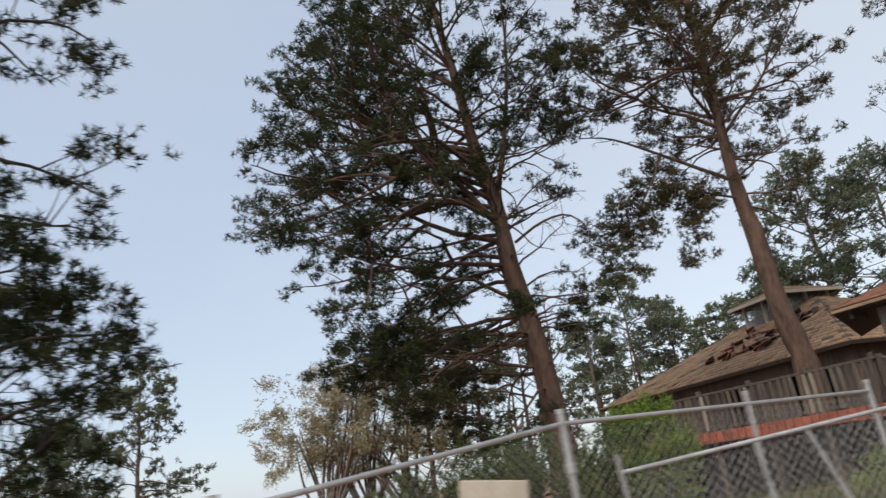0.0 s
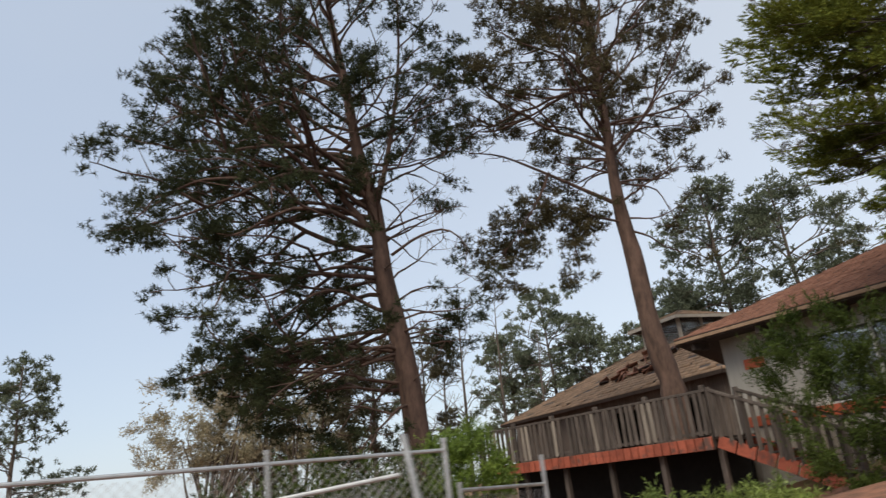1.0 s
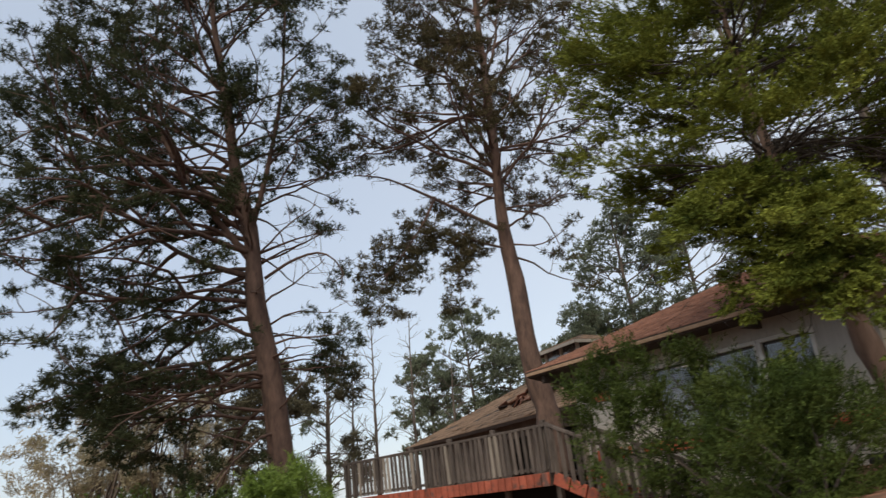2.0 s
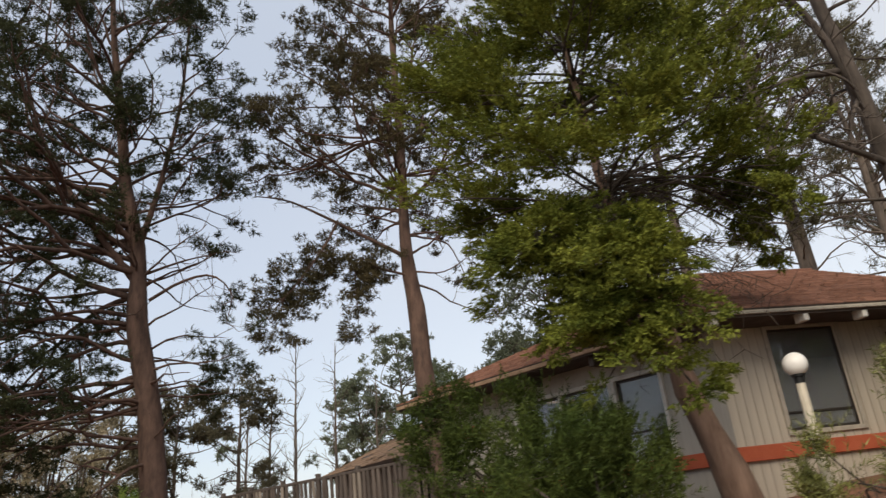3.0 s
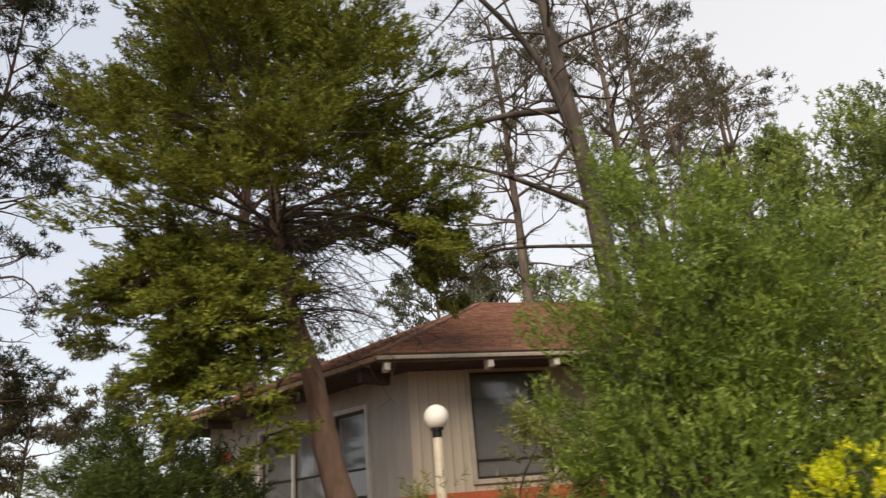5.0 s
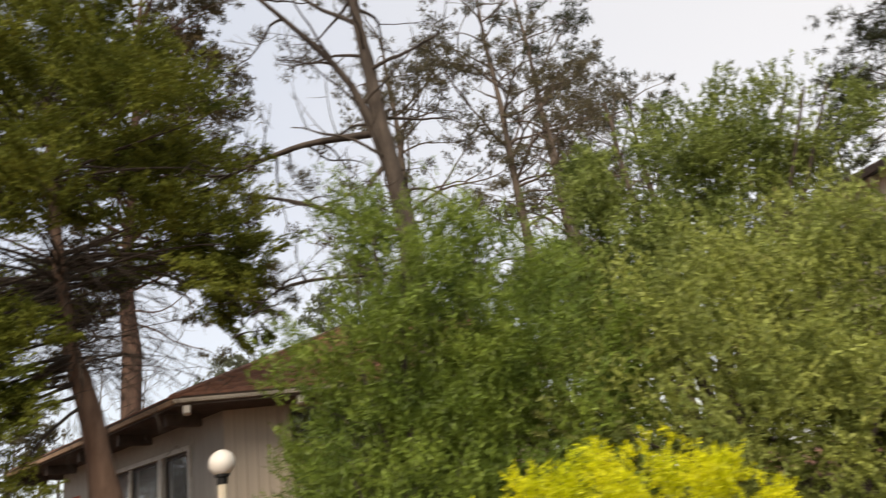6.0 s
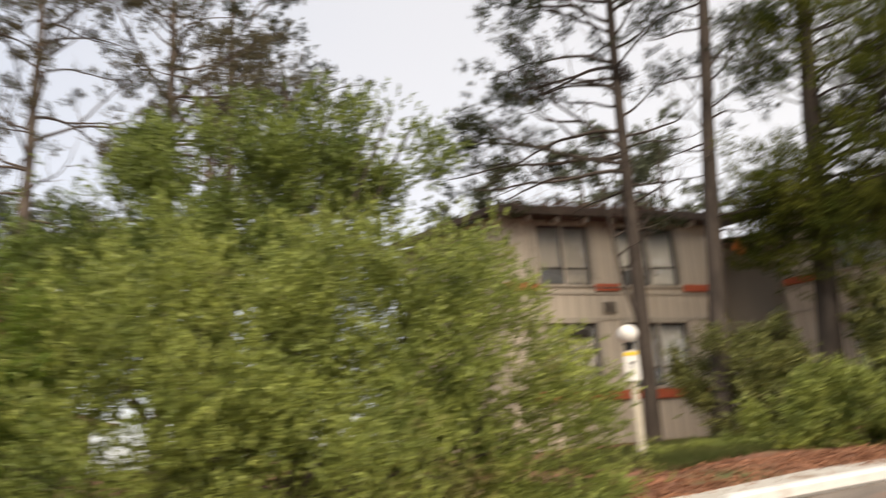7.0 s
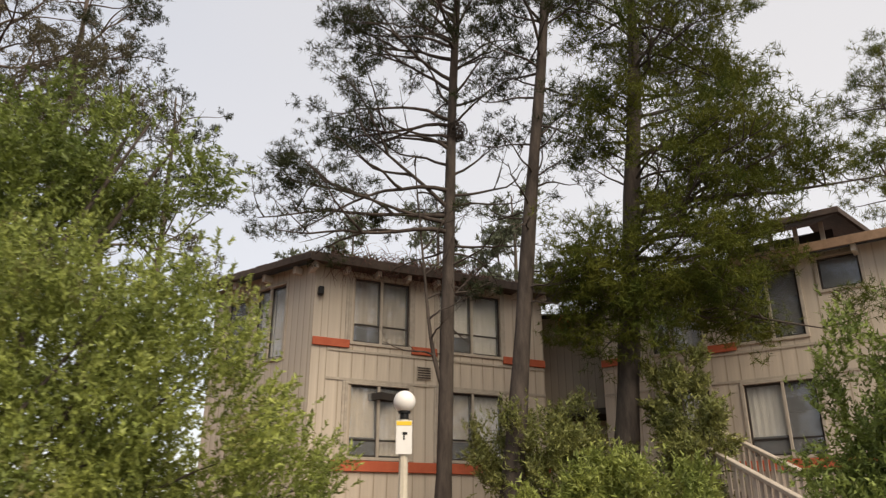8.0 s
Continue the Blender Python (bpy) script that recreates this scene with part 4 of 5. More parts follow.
    for lo, hi, count, az, spread, l0, l1, rise, leafy in groups:
        for j in range(count):
            f = (j + 2.2 * rng.random() - 0.6) / count
            z = lo + (hi - lo) * f - org[2]
            p0 = np.array([np.interp(z, zs, line[:, c]) for c in range(3)])
            length = (l0 + (l1 - l0) * f) * (0.78 + 0.36 * rng.random())
            rad = min(0.30 * r0, 0.012 + 0.0105 * length)
            limb(p0, az + spread * (2 * rng.random() - 1), length, rise, leafy, rad)
    for points, rad, az, count, l0, rise, leafy in fork:
        sec = smooth_line(np.array(points, float) - org, 12)
        wood.add(sec, rad * (1 - 0.8 * np.linspace(0, 1, 12)), 6)
        for j in range(count):
            i = int(3 + 8.9 * (j + rng.random()) / count)
            limb(sec[min(i, 11)], az + 360 * rng.random(), l0 * (0.7 + 0.6 * rng.random()), rise, leafy, 0.010 + 0.009 * l0)
    part("trunk", wood.mesh("trunk", bark), bark, t)
    if centres:
        c, a = np.concatenate(centres), np.concatenate(axes)
        v, f = blades(c, a, max(5, int(tuft[0] * 0.62)), tuft[1] * 0.95, tuft[2] * (1.4 if tuft[2] > 0.015 else 1.15), 0.70, rng, along=tuft[1] * 0.5)
        part("crown", raw("crown", v, f, needles), needles, t)
    return t


def shrub(label, base, blobs, count, leaf, stem, per, mat, seed, name="shrub", category="shrub", bark=BARK_DARK, rough=0.22, stems=14, inner=0.45, up=0.45, tight=0.20, spread=0.55, flat_=0.0, group="", stem_r=0.02):
    """A leafy bush or small tree: blobs (centre, radii) filled with sprigs, and stems that reach into them."""
    rng = np.random.default_rng(seed)
    t = thing(name, tuple(base), label, category, group)
    org = np.array(base, float)
    c = np.array([b[0] for b in blobs], float) - org
    r = np.array([b[1] for b in blobs], float)
    wgt = (r[:, 0] * r[:, 2]) ** 1.0
    ph = seed * 1.7

    def shell(n, low):
        pick = rng.choice(len(blobs), n, p=wgt / wgt.sum())
        d = unit(rng.normal(size=(n, 3)))
        lump = (np.sin(d[:, 0] * 5.1 + ph + pick) * np.sin(d[:, 1] * 4.3 + 2 * ph) + np.sin(d[:, 2] * 6.7 + pick * 2.1 + ph) * 0.7 + 0.6 * np.sin(d[:, 0] * 11 + d[:, 2] * 9 + ph)) * rough
        rad = low + (1 - low) * rng.random(n) ** 0.5
        return c[pick] + d * r[pick] * (rad * (1 + lump))[:, None], d

    # most sprigs stand together in sprays, the rest fill the inside
    sprays = max(12, count // 60)
    sp, sd = shell(sprays, 0.8)
    sa = unit(sd * 0.6 + np.array([0, 0, up + 0.15]) + rng.normal(size=(sprays, 3)) * 0.3)
    own = rng.integers(sprays, size=int(count * 0.84))
    reach = tight * float(r.mean())
    p1 = sp[own] + rng.normal(size=(len(own), 3)) * reach * 0.55 + sa[own] * (rng.random((len(own), 1)) - 0.6) * reach * 2.2
    a1 = unit(sa[own] + rng.normal(size=(len(own), 3)) * 0.33)
    p2, d2 = shell(count - len(own), inner)
    a2 = unit(d2 * 0.75 + np.array([0, 0, up]) + rng.normal(size=d2.shape) * 0.38)
    p, a = np.concatenate([p1, p2]), np.concatenate([a1, a2])
    low = ground_height(p[:, 0] + org[0], p[:, 1] + org[1]) - org[2] + 0.03
    p[:, 2] = np.maximum(p[:, 2], low)
    v, f = leaves(p, a, per, stem, leaf[0], leaf[1], rng, flat_, spread)
    part("foliage", raw("foliage", v, f, mat), mat, t)
    wood = Tubes()
    for k in range(stems):
        i = rng.integers(len(blobs))
        tip = c[i] + unit(rng.normal(size=3)) * r[i] * 0.8
        foot = np.array([rng.normal() * 0.12, rng.normal() * 0.12, -0.1])
        mid = (foot + tip) / 2 + rng.normal(size=3) * 0.12 * r[i]
        pts = smooth_line([foot, mid, tip], 7)
        wood.add(pts, stem_r * (1 - 0.8 * np.linspace(0, 1, 7)) + 0.003, 5)
        for j in range(4):
            q = pts[3 + j % 4]
            tw = unit(rng.normal(size=3) + np.array([0, 0, 0.4])) * r[i].mean() * 0.4
            wood.add(np.stack([q, q + tw * 0.5 + rng.normal(size=3) * 0.03, q + tw]), [0.007, 0.005, 0.002], 3)
    part("branchwork", wood.mesh("branchwork", bark), bark, t)
    return t


def near_trees():
    # tall pine with the crown heavier on one side
    pine("tall pine with reddish trunk and a broad browning crown", [(3.5, 20.95, -0.1), (3.41, 20.92, 2.25), (3.07, 20.9, 5.75), (2.82, 20.86, 7.9), (2.66, 20.84, 10.0), (2.3, 20.8, 12.4), (1.9, 20.7, 16.0), (1.7, 20.6, 20.0)],
         0.42, [(4.8, 8.5, 9, 188, 42, 5.4, 6.3, -6, 0.9), (8.2, 11.5, 11, 186, 40, 7.8, 7.4, 8, 0.95), (11.0, 15.0, 11, 186, 60, 5.7, 4.9, 20, 0.95), (13.5, 20.5, 16, 180, 180, 4.4, 3.2, 28, 0.92), (8.5, 13.5, 7, 0, 60, 2.8, 3.8, 22, 0.45),
                (4.5, 10.0, 11, 0, 70, 2.0, 3.2, 12, 0.05), (3.7, 6.2, 8, 192, 42, 4.4, 5.2, -19, 0.9), (5.0, 6.4, 5, 10, 40, 2.4, 3.0, 0, 0.9), (6, 13, 6, 262, 50, 2.4, 3.6, 10, 0.75)], 21, needles=NEEDLE, tuft=(13, 0.135, 0.0175), gap=0.52, clump=0.165, dense=1.75,
         fork=[([(3.1, 20.85, 8.2), (3.97, 20.8, 8.7), (4.81, 20.7, 8.82), (5.35, 20.7, 8.25), (5.21, 20.7, 7.38)], 0.05, 0, 8, 0.5, -30, 0.04), ([(3.0, 20.85, 9.0), (4.0, 20.8, 9.33), (4.93, 20.8, 9.54)], 0.045, 0, 7, 0.5, 0, 0.03),
               ([(2.9, 20.85, 7.7), (1.69, 20.6, 7.9), (0.6, 20.4, 7.65), (-0.4, 20.3, 7.0)], 0.075, 0, 9, 1.0, -20, 0.5), ([(2.75, 20.85, 9.0), (1.71, 20.6, 9.76), (0.43, 20.4, 9.93), (-0.6, 20.3, 9.5)], 0.08, 0, 9, 1.1, 0, 0.6), ([(2.6, 20.85, 10.1), (1.24, 20.9, 10.88), (0.1, 21.0, 10.95), (-1.3, 21.0, 10.6)], 0.08, 0, 10, 1.2, 5, 0.7),
               ([(2.66, 20.84, 9.4), (3.3, 20.6, 11.5), (3.9, 20.5, 14.5), (4.2, 20.4, 18.5)], 0.11, 0, 14, 2.2, 25, 0.7), ([(2.7, 20.84, 8.8), (1.2, 20.5, 11.0), (0.0, 20.3, 13.5), (-0.8, 20.2, 17.0)], 0.12, 0, 18, 2.6, 25, 0.8)])
    # second pine: bare leaning trunk, crown high up, one hanging limb
    pine("tall pine with bare leaning trunk and high browning crown", [(11.32, 21.7, 0.1), (11.23, 21.7, 3.1), (11.04, 21.76, 4.65), (10.89, 21.8, 7.2), (10.8, 21.8, 9.1), (10.8, 21.8, 12.2), (11.0, 21.8, 17.4), (11.1, 21.8, 21.0)],
         0.42, [(11.2, 15.0, 9, 185, 60, 5.2, 5.6, 12, 0.95), (11.0, 15.5, 8, 0, 60, 4.4, 4.8, 16, 0.9), (14.5, 21.0, 20, 180, 180, 5.0, 3.2, 28, 0.95), (10.6, 12.4, 12, 200, 100, 2.6, 3.2, 26, 1.0), (8.8, 11.5, 7, 20, 60, 2.6, 3.6, 2, 0.35)],
         22, needles=NEEDLE_BROWN, tuft=(13, 0.135, 0.0185), gap=0.40, clump=0.165, dense=1.75,
         fork=[([(10.85, 21.8, 9.5), (9.73, 21.8, 10.15), (8.25, 21.8, 11.02), (7.04, 21.8, 11.65), (6.02, 21.8, 11.83)], 0.075, 0, 9, 0.7, -5, 0.12), ([(8.6, 21.8, 10.9), (8.08, 21.8, 9.96), (7.26, 21.8, 8.87), (6.3, 21.8, 7.8)], 0.05, 0, 20, 0.7, -40, 0.75),
               ([(10.75, 21.7, 8.9), (9.8, 21.7, 9.2), (9.2, 21.8, 9.6), (9.02, 21.8, 8.84), (9.06, 21.8, 7.7)], 0.045, 0, 10, 0.35, -60, 0.8)])
    # dark pine beside the fence
    pine("dark pine with drooping tufts beside the fence", [(-4.95, 6.4, 0.0), (-4.85, 6.3, 3.0), (-4.7, 6.2, 6.0), (-4.65, 6.1, 9.5)], 0.17,
         [(0.9, 3.4, 34, -10, 110, 2.2, 2.0, 0, 1.0), (3.4, 5.2, 24, 0, 120, 1.9, 1.5, 6, 1.0), (5.2, 8.5, 34, 0, 180, 1.9, 1.7, 10, 1.0)], 23, bark=BARK_DARK, needles=NEEDLE, tuft=(20, 0.095, 0.0135), gap=0.26, clump=0.115, dense=1.2)


near_trees()
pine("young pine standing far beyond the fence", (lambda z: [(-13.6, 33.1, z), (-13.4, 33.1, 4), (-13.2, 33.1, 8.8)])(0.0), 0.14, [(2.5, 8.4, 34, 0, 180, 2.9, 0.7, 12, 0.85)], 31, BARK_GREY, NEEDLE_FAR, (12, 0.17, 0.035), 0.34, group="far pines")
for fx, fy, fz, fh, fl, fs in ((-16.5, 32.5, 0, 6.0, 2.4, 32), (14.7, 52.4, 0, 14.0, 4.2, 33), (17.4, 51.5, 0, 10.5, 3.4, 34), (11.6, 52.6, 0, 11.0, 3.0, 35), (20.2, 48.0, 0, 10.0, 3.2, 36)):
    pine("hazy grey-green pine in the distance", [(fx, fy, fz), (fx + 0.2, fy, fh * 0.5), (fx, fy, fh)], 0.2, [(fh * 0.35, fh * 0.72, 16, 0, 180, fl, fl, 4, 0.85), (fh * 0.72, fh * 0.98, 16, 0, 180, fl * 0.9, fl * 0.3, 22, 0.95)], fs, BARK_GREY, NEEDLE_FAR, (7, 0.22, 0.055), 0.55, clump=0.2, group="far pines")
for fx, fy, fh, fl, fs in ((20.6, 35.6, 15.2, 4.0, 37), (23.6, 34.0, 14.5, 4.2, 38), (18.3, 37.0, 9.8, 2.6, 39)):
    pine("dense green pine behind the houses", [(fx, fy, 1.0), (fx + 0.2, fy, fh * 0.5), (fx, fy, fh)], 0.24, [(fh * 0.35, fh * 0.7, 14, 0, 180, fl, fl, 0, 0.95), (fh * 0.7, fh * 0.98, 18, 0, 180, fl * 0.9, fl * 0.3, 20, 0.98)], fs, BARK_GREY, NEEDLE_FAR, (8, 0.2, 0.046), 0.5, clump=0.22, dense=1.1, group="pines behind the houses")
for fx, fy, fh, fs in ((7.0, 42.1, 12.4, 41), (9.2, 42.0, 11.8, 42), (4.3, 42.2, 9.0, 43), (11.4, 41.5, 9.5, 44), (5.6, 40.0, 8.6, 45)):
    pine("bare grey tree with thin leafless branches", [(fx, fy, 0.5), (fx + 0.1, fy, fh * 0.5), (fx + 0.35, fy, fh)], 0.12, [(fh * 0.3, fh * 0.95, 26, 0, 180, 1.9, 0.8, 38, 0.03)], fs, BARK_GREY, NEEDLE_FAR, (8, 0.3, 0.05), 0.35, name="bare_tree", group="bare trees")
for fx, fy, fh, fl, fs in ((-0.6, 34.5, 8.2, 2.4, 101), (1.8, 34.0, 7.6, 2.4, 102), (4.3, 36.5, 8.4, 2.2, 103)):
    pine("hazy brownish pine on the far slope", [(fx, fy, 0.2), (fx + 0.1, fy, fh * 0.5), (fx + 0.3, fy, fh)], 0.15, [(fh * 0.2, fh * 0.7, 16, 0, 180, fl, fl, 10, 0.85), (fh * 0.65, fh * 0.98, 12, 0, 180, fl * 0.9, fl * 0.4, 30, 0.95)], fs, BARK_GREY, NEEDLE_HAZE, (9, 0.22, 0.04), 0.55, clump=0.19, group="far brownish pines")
for fx, fy, fh, fw, fs in ((-5.2, 32.5, 7.3, 2.7, 46), (-1.6, 33.5, 6.6, 2.6, 47), (-3.6, 34.5, 6.9, 2.6, 48)):
    shrub("pale olive eucalyptus with peeling grey trunk", (fx, fy, 0.5), [((fx - 0.9, fy, fh - 1.7), (fw * 0.62, fw * 0.6, 1.6)), ((fx + 0.9, fy, fh - 1.0), (fw * 0.6, fw * 0.6, 1.3)), ((fx - 1.3, fy, fh - 3.3), (fw * 0.5, fw * 0.5, 1.2)), ((fx + 1.4, fy, fh - 3.0), (fw * 0.5, fw * 0.5, 1.3))],
          3000, (0.13, 0.045), 0.28, 6, LEAF_EUCA, fs, "eucalyptus_tree", "tree", BARK_GREY, stems=16, inner=0.35, up=-0.3, group="eucalyptus trees", stem_r=0.10)


def cypress():
    """The leaning cypress in front of the house: stacked umbrellas of fronds above, a ragged skirt to one side, a bare trunk below."""
    rng = np.random.default_rng(51)
    base = (12.42, 8.75, 1.0)
    t = thing("cypress_tree", base, "leaning cypress with red-brown bark and layered yellow-green fronds", "tree")
    org = np.array(base)
    trunk = smooth_line(np.array([(12.42, 8.75, 1.0), (12.17, 8.78, 2.0), (11.95, 8.84, 3.0), (11.74, 8.86, 3.9), (11.5, 8.9, 4.9), (11.3, 8.85, 6.2), (11.15, 8.7, 8.2)]) - org, 24)
    k = np.linspace(0, 1, 24)
    wood = Tubes()
    wood.add(trunk + np.stack([np.sin(k * 17), np.cos(k * 21), 0 * k], -1) * 0.02, 0.215 * (1 - 0.8 * k) * (1 + 0.55 * np.exp(-k * 14)) * (1 + 0.06 * rng.normal(size=24)), 12)
    zs = trunk[:, 2] + org[2]
    # kept apart from the trunk: darker bark here paints the crown's shaded underside
    limbs_wood = Tubes()
    cs, ax = [], []

    def pad(at, d, size, thick, tilt, count):
        """A flat spray of fronds that fans out along d, its tips turned up."""
        side = unit(np.cross(d, [0, 0, 1.0]))
        fingers = rng.normal(size=9) * np.radians(70)
        th = (fingers[rng.integers(9, size=count)] + rng.normal(size=count) * 0.13)[:, None]
        r = size * (0.05 + 0.95 * rng.random((count, 1)) ** 0.7) * (0.75 + 0.35 * np.cos(th * 0.7))
        o = d * np.cos(th) + side * np.sin(th)
        cs.append(at + o * r + np.array([0, 0, 1.0]) * (thick * np.abs(rng.normal(size=(count, 1))) * (1.2 - r / size) + 0.42 * r * r / size))
        ax.append(unit(o * 0.8 + d * 0.3 + np.array([0, 0, tilt]) + rng.normal(size=(count, 3)) * 0.22))

    def limb(z, az, length, rise, sag, inner, pads, size, tilt=0.35, count=26):
        p0 = np.array([np.interp(z, zs, trunk[:, c]) for c in range(3)])
        n = 8
        s = np.linspace(0, 1, n)
        a = np.radians(az) + np.cumsum(rng.normal(size=n) * 0.09)
        e = np.radians(rise) + 0.10 * rng.normal() - sag * s
        step = np.stack([np.cos(a) * np.cos(e), np.sin(a) * np.cos(e), np.sin(e)], -1) * length / (n - 1)
        pts = p0 + np.vstack([[0, 0, 0], np.cumsum(step, 0)[:-1]])
        limbs_wood.add(pts, (0.008 + 0.007 * length) * (1 - 0.85 * s) + 0.003, 5)
        for j in range(pads):
            u = inner + (1 - inner) * (j + rng.random()) / pads
            i = min(n - 2, int(u * (n - 1)))
            q = pts[i] + (pts[i + 1] - pts[i]) * (u * (n - 1) - i)
            d = unit(pts[i + 1] - pts[i])
            side = unit(np.cross(d, [0, 0, 1.0])) * rng.normal() * 0.6
            d2 = unit(d + side)
            l2 = 0.15 + 0.4 * rng.random()
            end = q + d2 * l2 + np.array([0, 0, 0.03])
            limbs_wood.add(np.stack([q, (q + end) / 2, end]), [0.010, 0.007, 0.003], 3)
            pad(end, d2, size * (0.75 + 0.5 * rng.random()), 0.11, tilt, count)

    # umbrella tiers: height on the trunk, reach, limbs, rise
    for z, reach, limbs, rise in ((7.0, 2.35, 16, 8), (7.5, 2.1, 14, 14), (8.0, 1.5, 9, 26), (8.15, 0.8, 6, 50)):
        for j in range(limbs):
            az = 360 * (j + 0.6 * rng.random()) / limbs
            limb(z + 0.08 * rng.normal(), az, reach * (0.72 + 0.38 * rng.random()), rise, 0.30, 0.28, 4 + int(reach > 2), 0.55, 0.5, 120)
    # lower tier, set off by a dark gap
    for j in range(18):
        az = 360 * (j + 0.6 * rng.random()) / 18
        limb(5.6 + 0.10 * rng.normal(), az, 2.35 * (0.72 + 0.38 * rng.random()), 12, 0.32, 0.34, 5, 0.50, 0.5, 110)
    # skirt hanging on one side
    for j in range(24):
        limb(4.4 + 1.3 * rng.random(), 226 + 24 * (2 * rng.random() - 1), 1.5 + 1.0 * rng.random(), -14 - 16 * rng.random(), 0.45, 0.45, 4, 0.40, 0.35, 90)
    for j in range(9):
        limb(3.9 + 0.7 * rng.random(), 234 + 12 * (2 * rng.random() - 1), 1.7 + 0.5 * rng.random(), -22, 0.35, 0.55, 4, 0.36, 0.25, 80)
    # a fringe that droops from the far rim
    for j in range(9):
        limb(5.7 + 0.3 * rng.random(), -4 + 26 * (2 * rng.random() - 1), 2.1 + 0.4 * rng.random(), 12, 1.0, 0.72, 4, 0.28, -0.4, 80)
    # dead hanging twigs round the bare trunk
    for j in range(150):
        z = 4.3 + 1.7 * rng.random()
        p0 = np.array([np.interp(z, zs, trunk[:, c]) for c in range(3)])
        az = -20 + 75 * rng.normal()
        d = unit(np.array([np.cos(np.radians(az)), np.sin(np.radians(az)), -0.1 + 0.3 * rng.normal()]))
        l = 0.5 + 1.5 * rng.random()
        pts = smooth_line([p0, p0 + d * l * 0.5 + rng.normal(size=3) * 0.08, p0 + d * l + np.array([0, 0, -0.35 - 0.4 * rng.random()])], 6)
        limbs_wood.add(pts, np.linspace(0.011, 0.003, 6), 3)
        for i in (2, 3, 4, 5):
            for _ in range(2):
                tw = unit(rng.normal(size=3) + np.array([0, 0, -0.8])) * (0.12 + 0.25 * rng.random())
                limbs_wood.add(np.stack([pts[i], pts[i] + tw * 0.6, pts[i] + tw]), [0.005, 0.004, 0.0015], 3)
    v, f = leaves(np.concatenate(cs), np.concatenate(ax), 7, 0.11, 0.05, 0.025, rng, 0.3, 0.45)
    part("trunk", wood.mesh("trunk", BARK_RED), BARK_RED, t)
    part("branchwork", limbs_wood.mesh("branchwork", BARK_DARK), BARK_DARK, t, "dead twigs and limbs, darkened as the shade under the crown")
    part("crown", raw("crown", v, f, FROND), FROND, t)


cypress()

# sparse pine between the near house and the shrubs, and pines behind it
pine("sparse pine with mossy trunk and long broken limbs", [(16.25, 8.4, 1.2), (16.05, 8.5, 5.0), (15.87, 8.5, 7.05), (15.72, 8.5, 8.44), (15.62, 8.5, 9.8), (15.5, 8.6, 12.0), (15.35, 8.7, 15.0)], 0.19,
     [(5.5, 10.0, 9, 0, 180, 1.4, 2.2, 18, 0.08), (9.5, 14.5, 24, 180, 180, 2.8, 2.2, 25, 0.55)], 52, bark=BARK_DARK, needles=NEEDLE_BROWN, tuft=(12, 0.12, 0.013), gap=0.26, clump=0.11,
     fork=[([(15.89, 8.5, 6.76), (15.65, 8.45, 7.62), (15.27, 8.4, 8.55), (14.32, 8.3, 9.54), (13.5, 8.3, 10.3)], 0.09, 0, 11, 1.3, 15, 0.08), ([(15.72, 8.5, 7.6), (14.65, 8.5, 7.39), (13.96, 8.5, 7.1), (13.38, 8.5, 6.78)], 0.06, 0, 11, 1.0, -8, 0.1),
           ([(15.95, 8.5, 5.93), (15.26, 8.45, 6.16), (14.43, 8.4, 6.4), (13.58, 8.4, 6.55)], 0.06, 0, 8, 0.7, 0, 0.1), ([(15.85, 8.5, 7.14), (15.45, 8.4, 6.64), (15.28, 8.4, 6.22)], 0.045, 0, 4, 0.5, -10, 0.1),
           ([(15.95, 8.4, 5.3), (14.53, 8.4, 5.24), (13.96, 8.4, 5.03), (13.49, 8.4, 4.51)], 0.03, 0, 9, 0.5, 10, 0.1)])
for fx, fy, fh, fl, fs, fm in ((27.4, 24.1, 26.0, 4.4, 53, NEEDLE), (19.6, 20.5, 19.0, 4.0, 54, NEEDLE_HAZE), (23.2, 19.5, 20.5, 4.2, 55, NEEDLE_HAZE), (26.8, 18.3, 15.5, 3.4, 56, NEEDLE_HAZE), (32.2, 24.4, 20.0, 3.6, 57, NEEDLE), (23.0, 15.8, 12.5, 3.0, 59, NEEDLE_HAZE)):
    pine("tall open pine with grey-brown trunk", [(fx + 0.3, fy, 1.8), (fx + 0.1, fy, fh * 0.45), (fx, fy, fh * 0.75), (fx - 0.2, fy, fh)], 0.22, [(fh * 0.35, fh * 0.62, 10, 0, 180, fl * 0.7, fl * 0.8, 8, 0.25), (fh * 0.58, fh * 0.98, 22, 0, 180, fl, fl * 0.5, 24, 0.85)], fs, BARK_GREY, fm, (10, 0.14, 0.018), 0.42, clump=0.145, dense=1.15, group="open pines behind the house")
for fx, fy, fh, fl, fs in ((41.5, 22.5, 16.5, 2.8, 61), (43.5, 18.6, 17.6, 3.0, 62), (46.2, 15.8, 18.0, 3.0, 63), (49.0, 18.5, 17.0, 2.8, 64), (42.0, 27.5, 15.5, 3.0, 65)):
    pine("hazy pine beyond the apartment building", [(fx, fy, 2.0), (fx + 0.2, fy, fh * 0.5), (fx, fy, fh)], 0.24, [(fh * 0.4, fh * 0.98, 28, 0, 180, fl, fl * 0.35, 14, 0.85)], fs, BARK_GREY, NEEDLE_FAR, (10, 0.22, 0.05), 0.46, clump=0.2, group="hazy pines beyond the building")

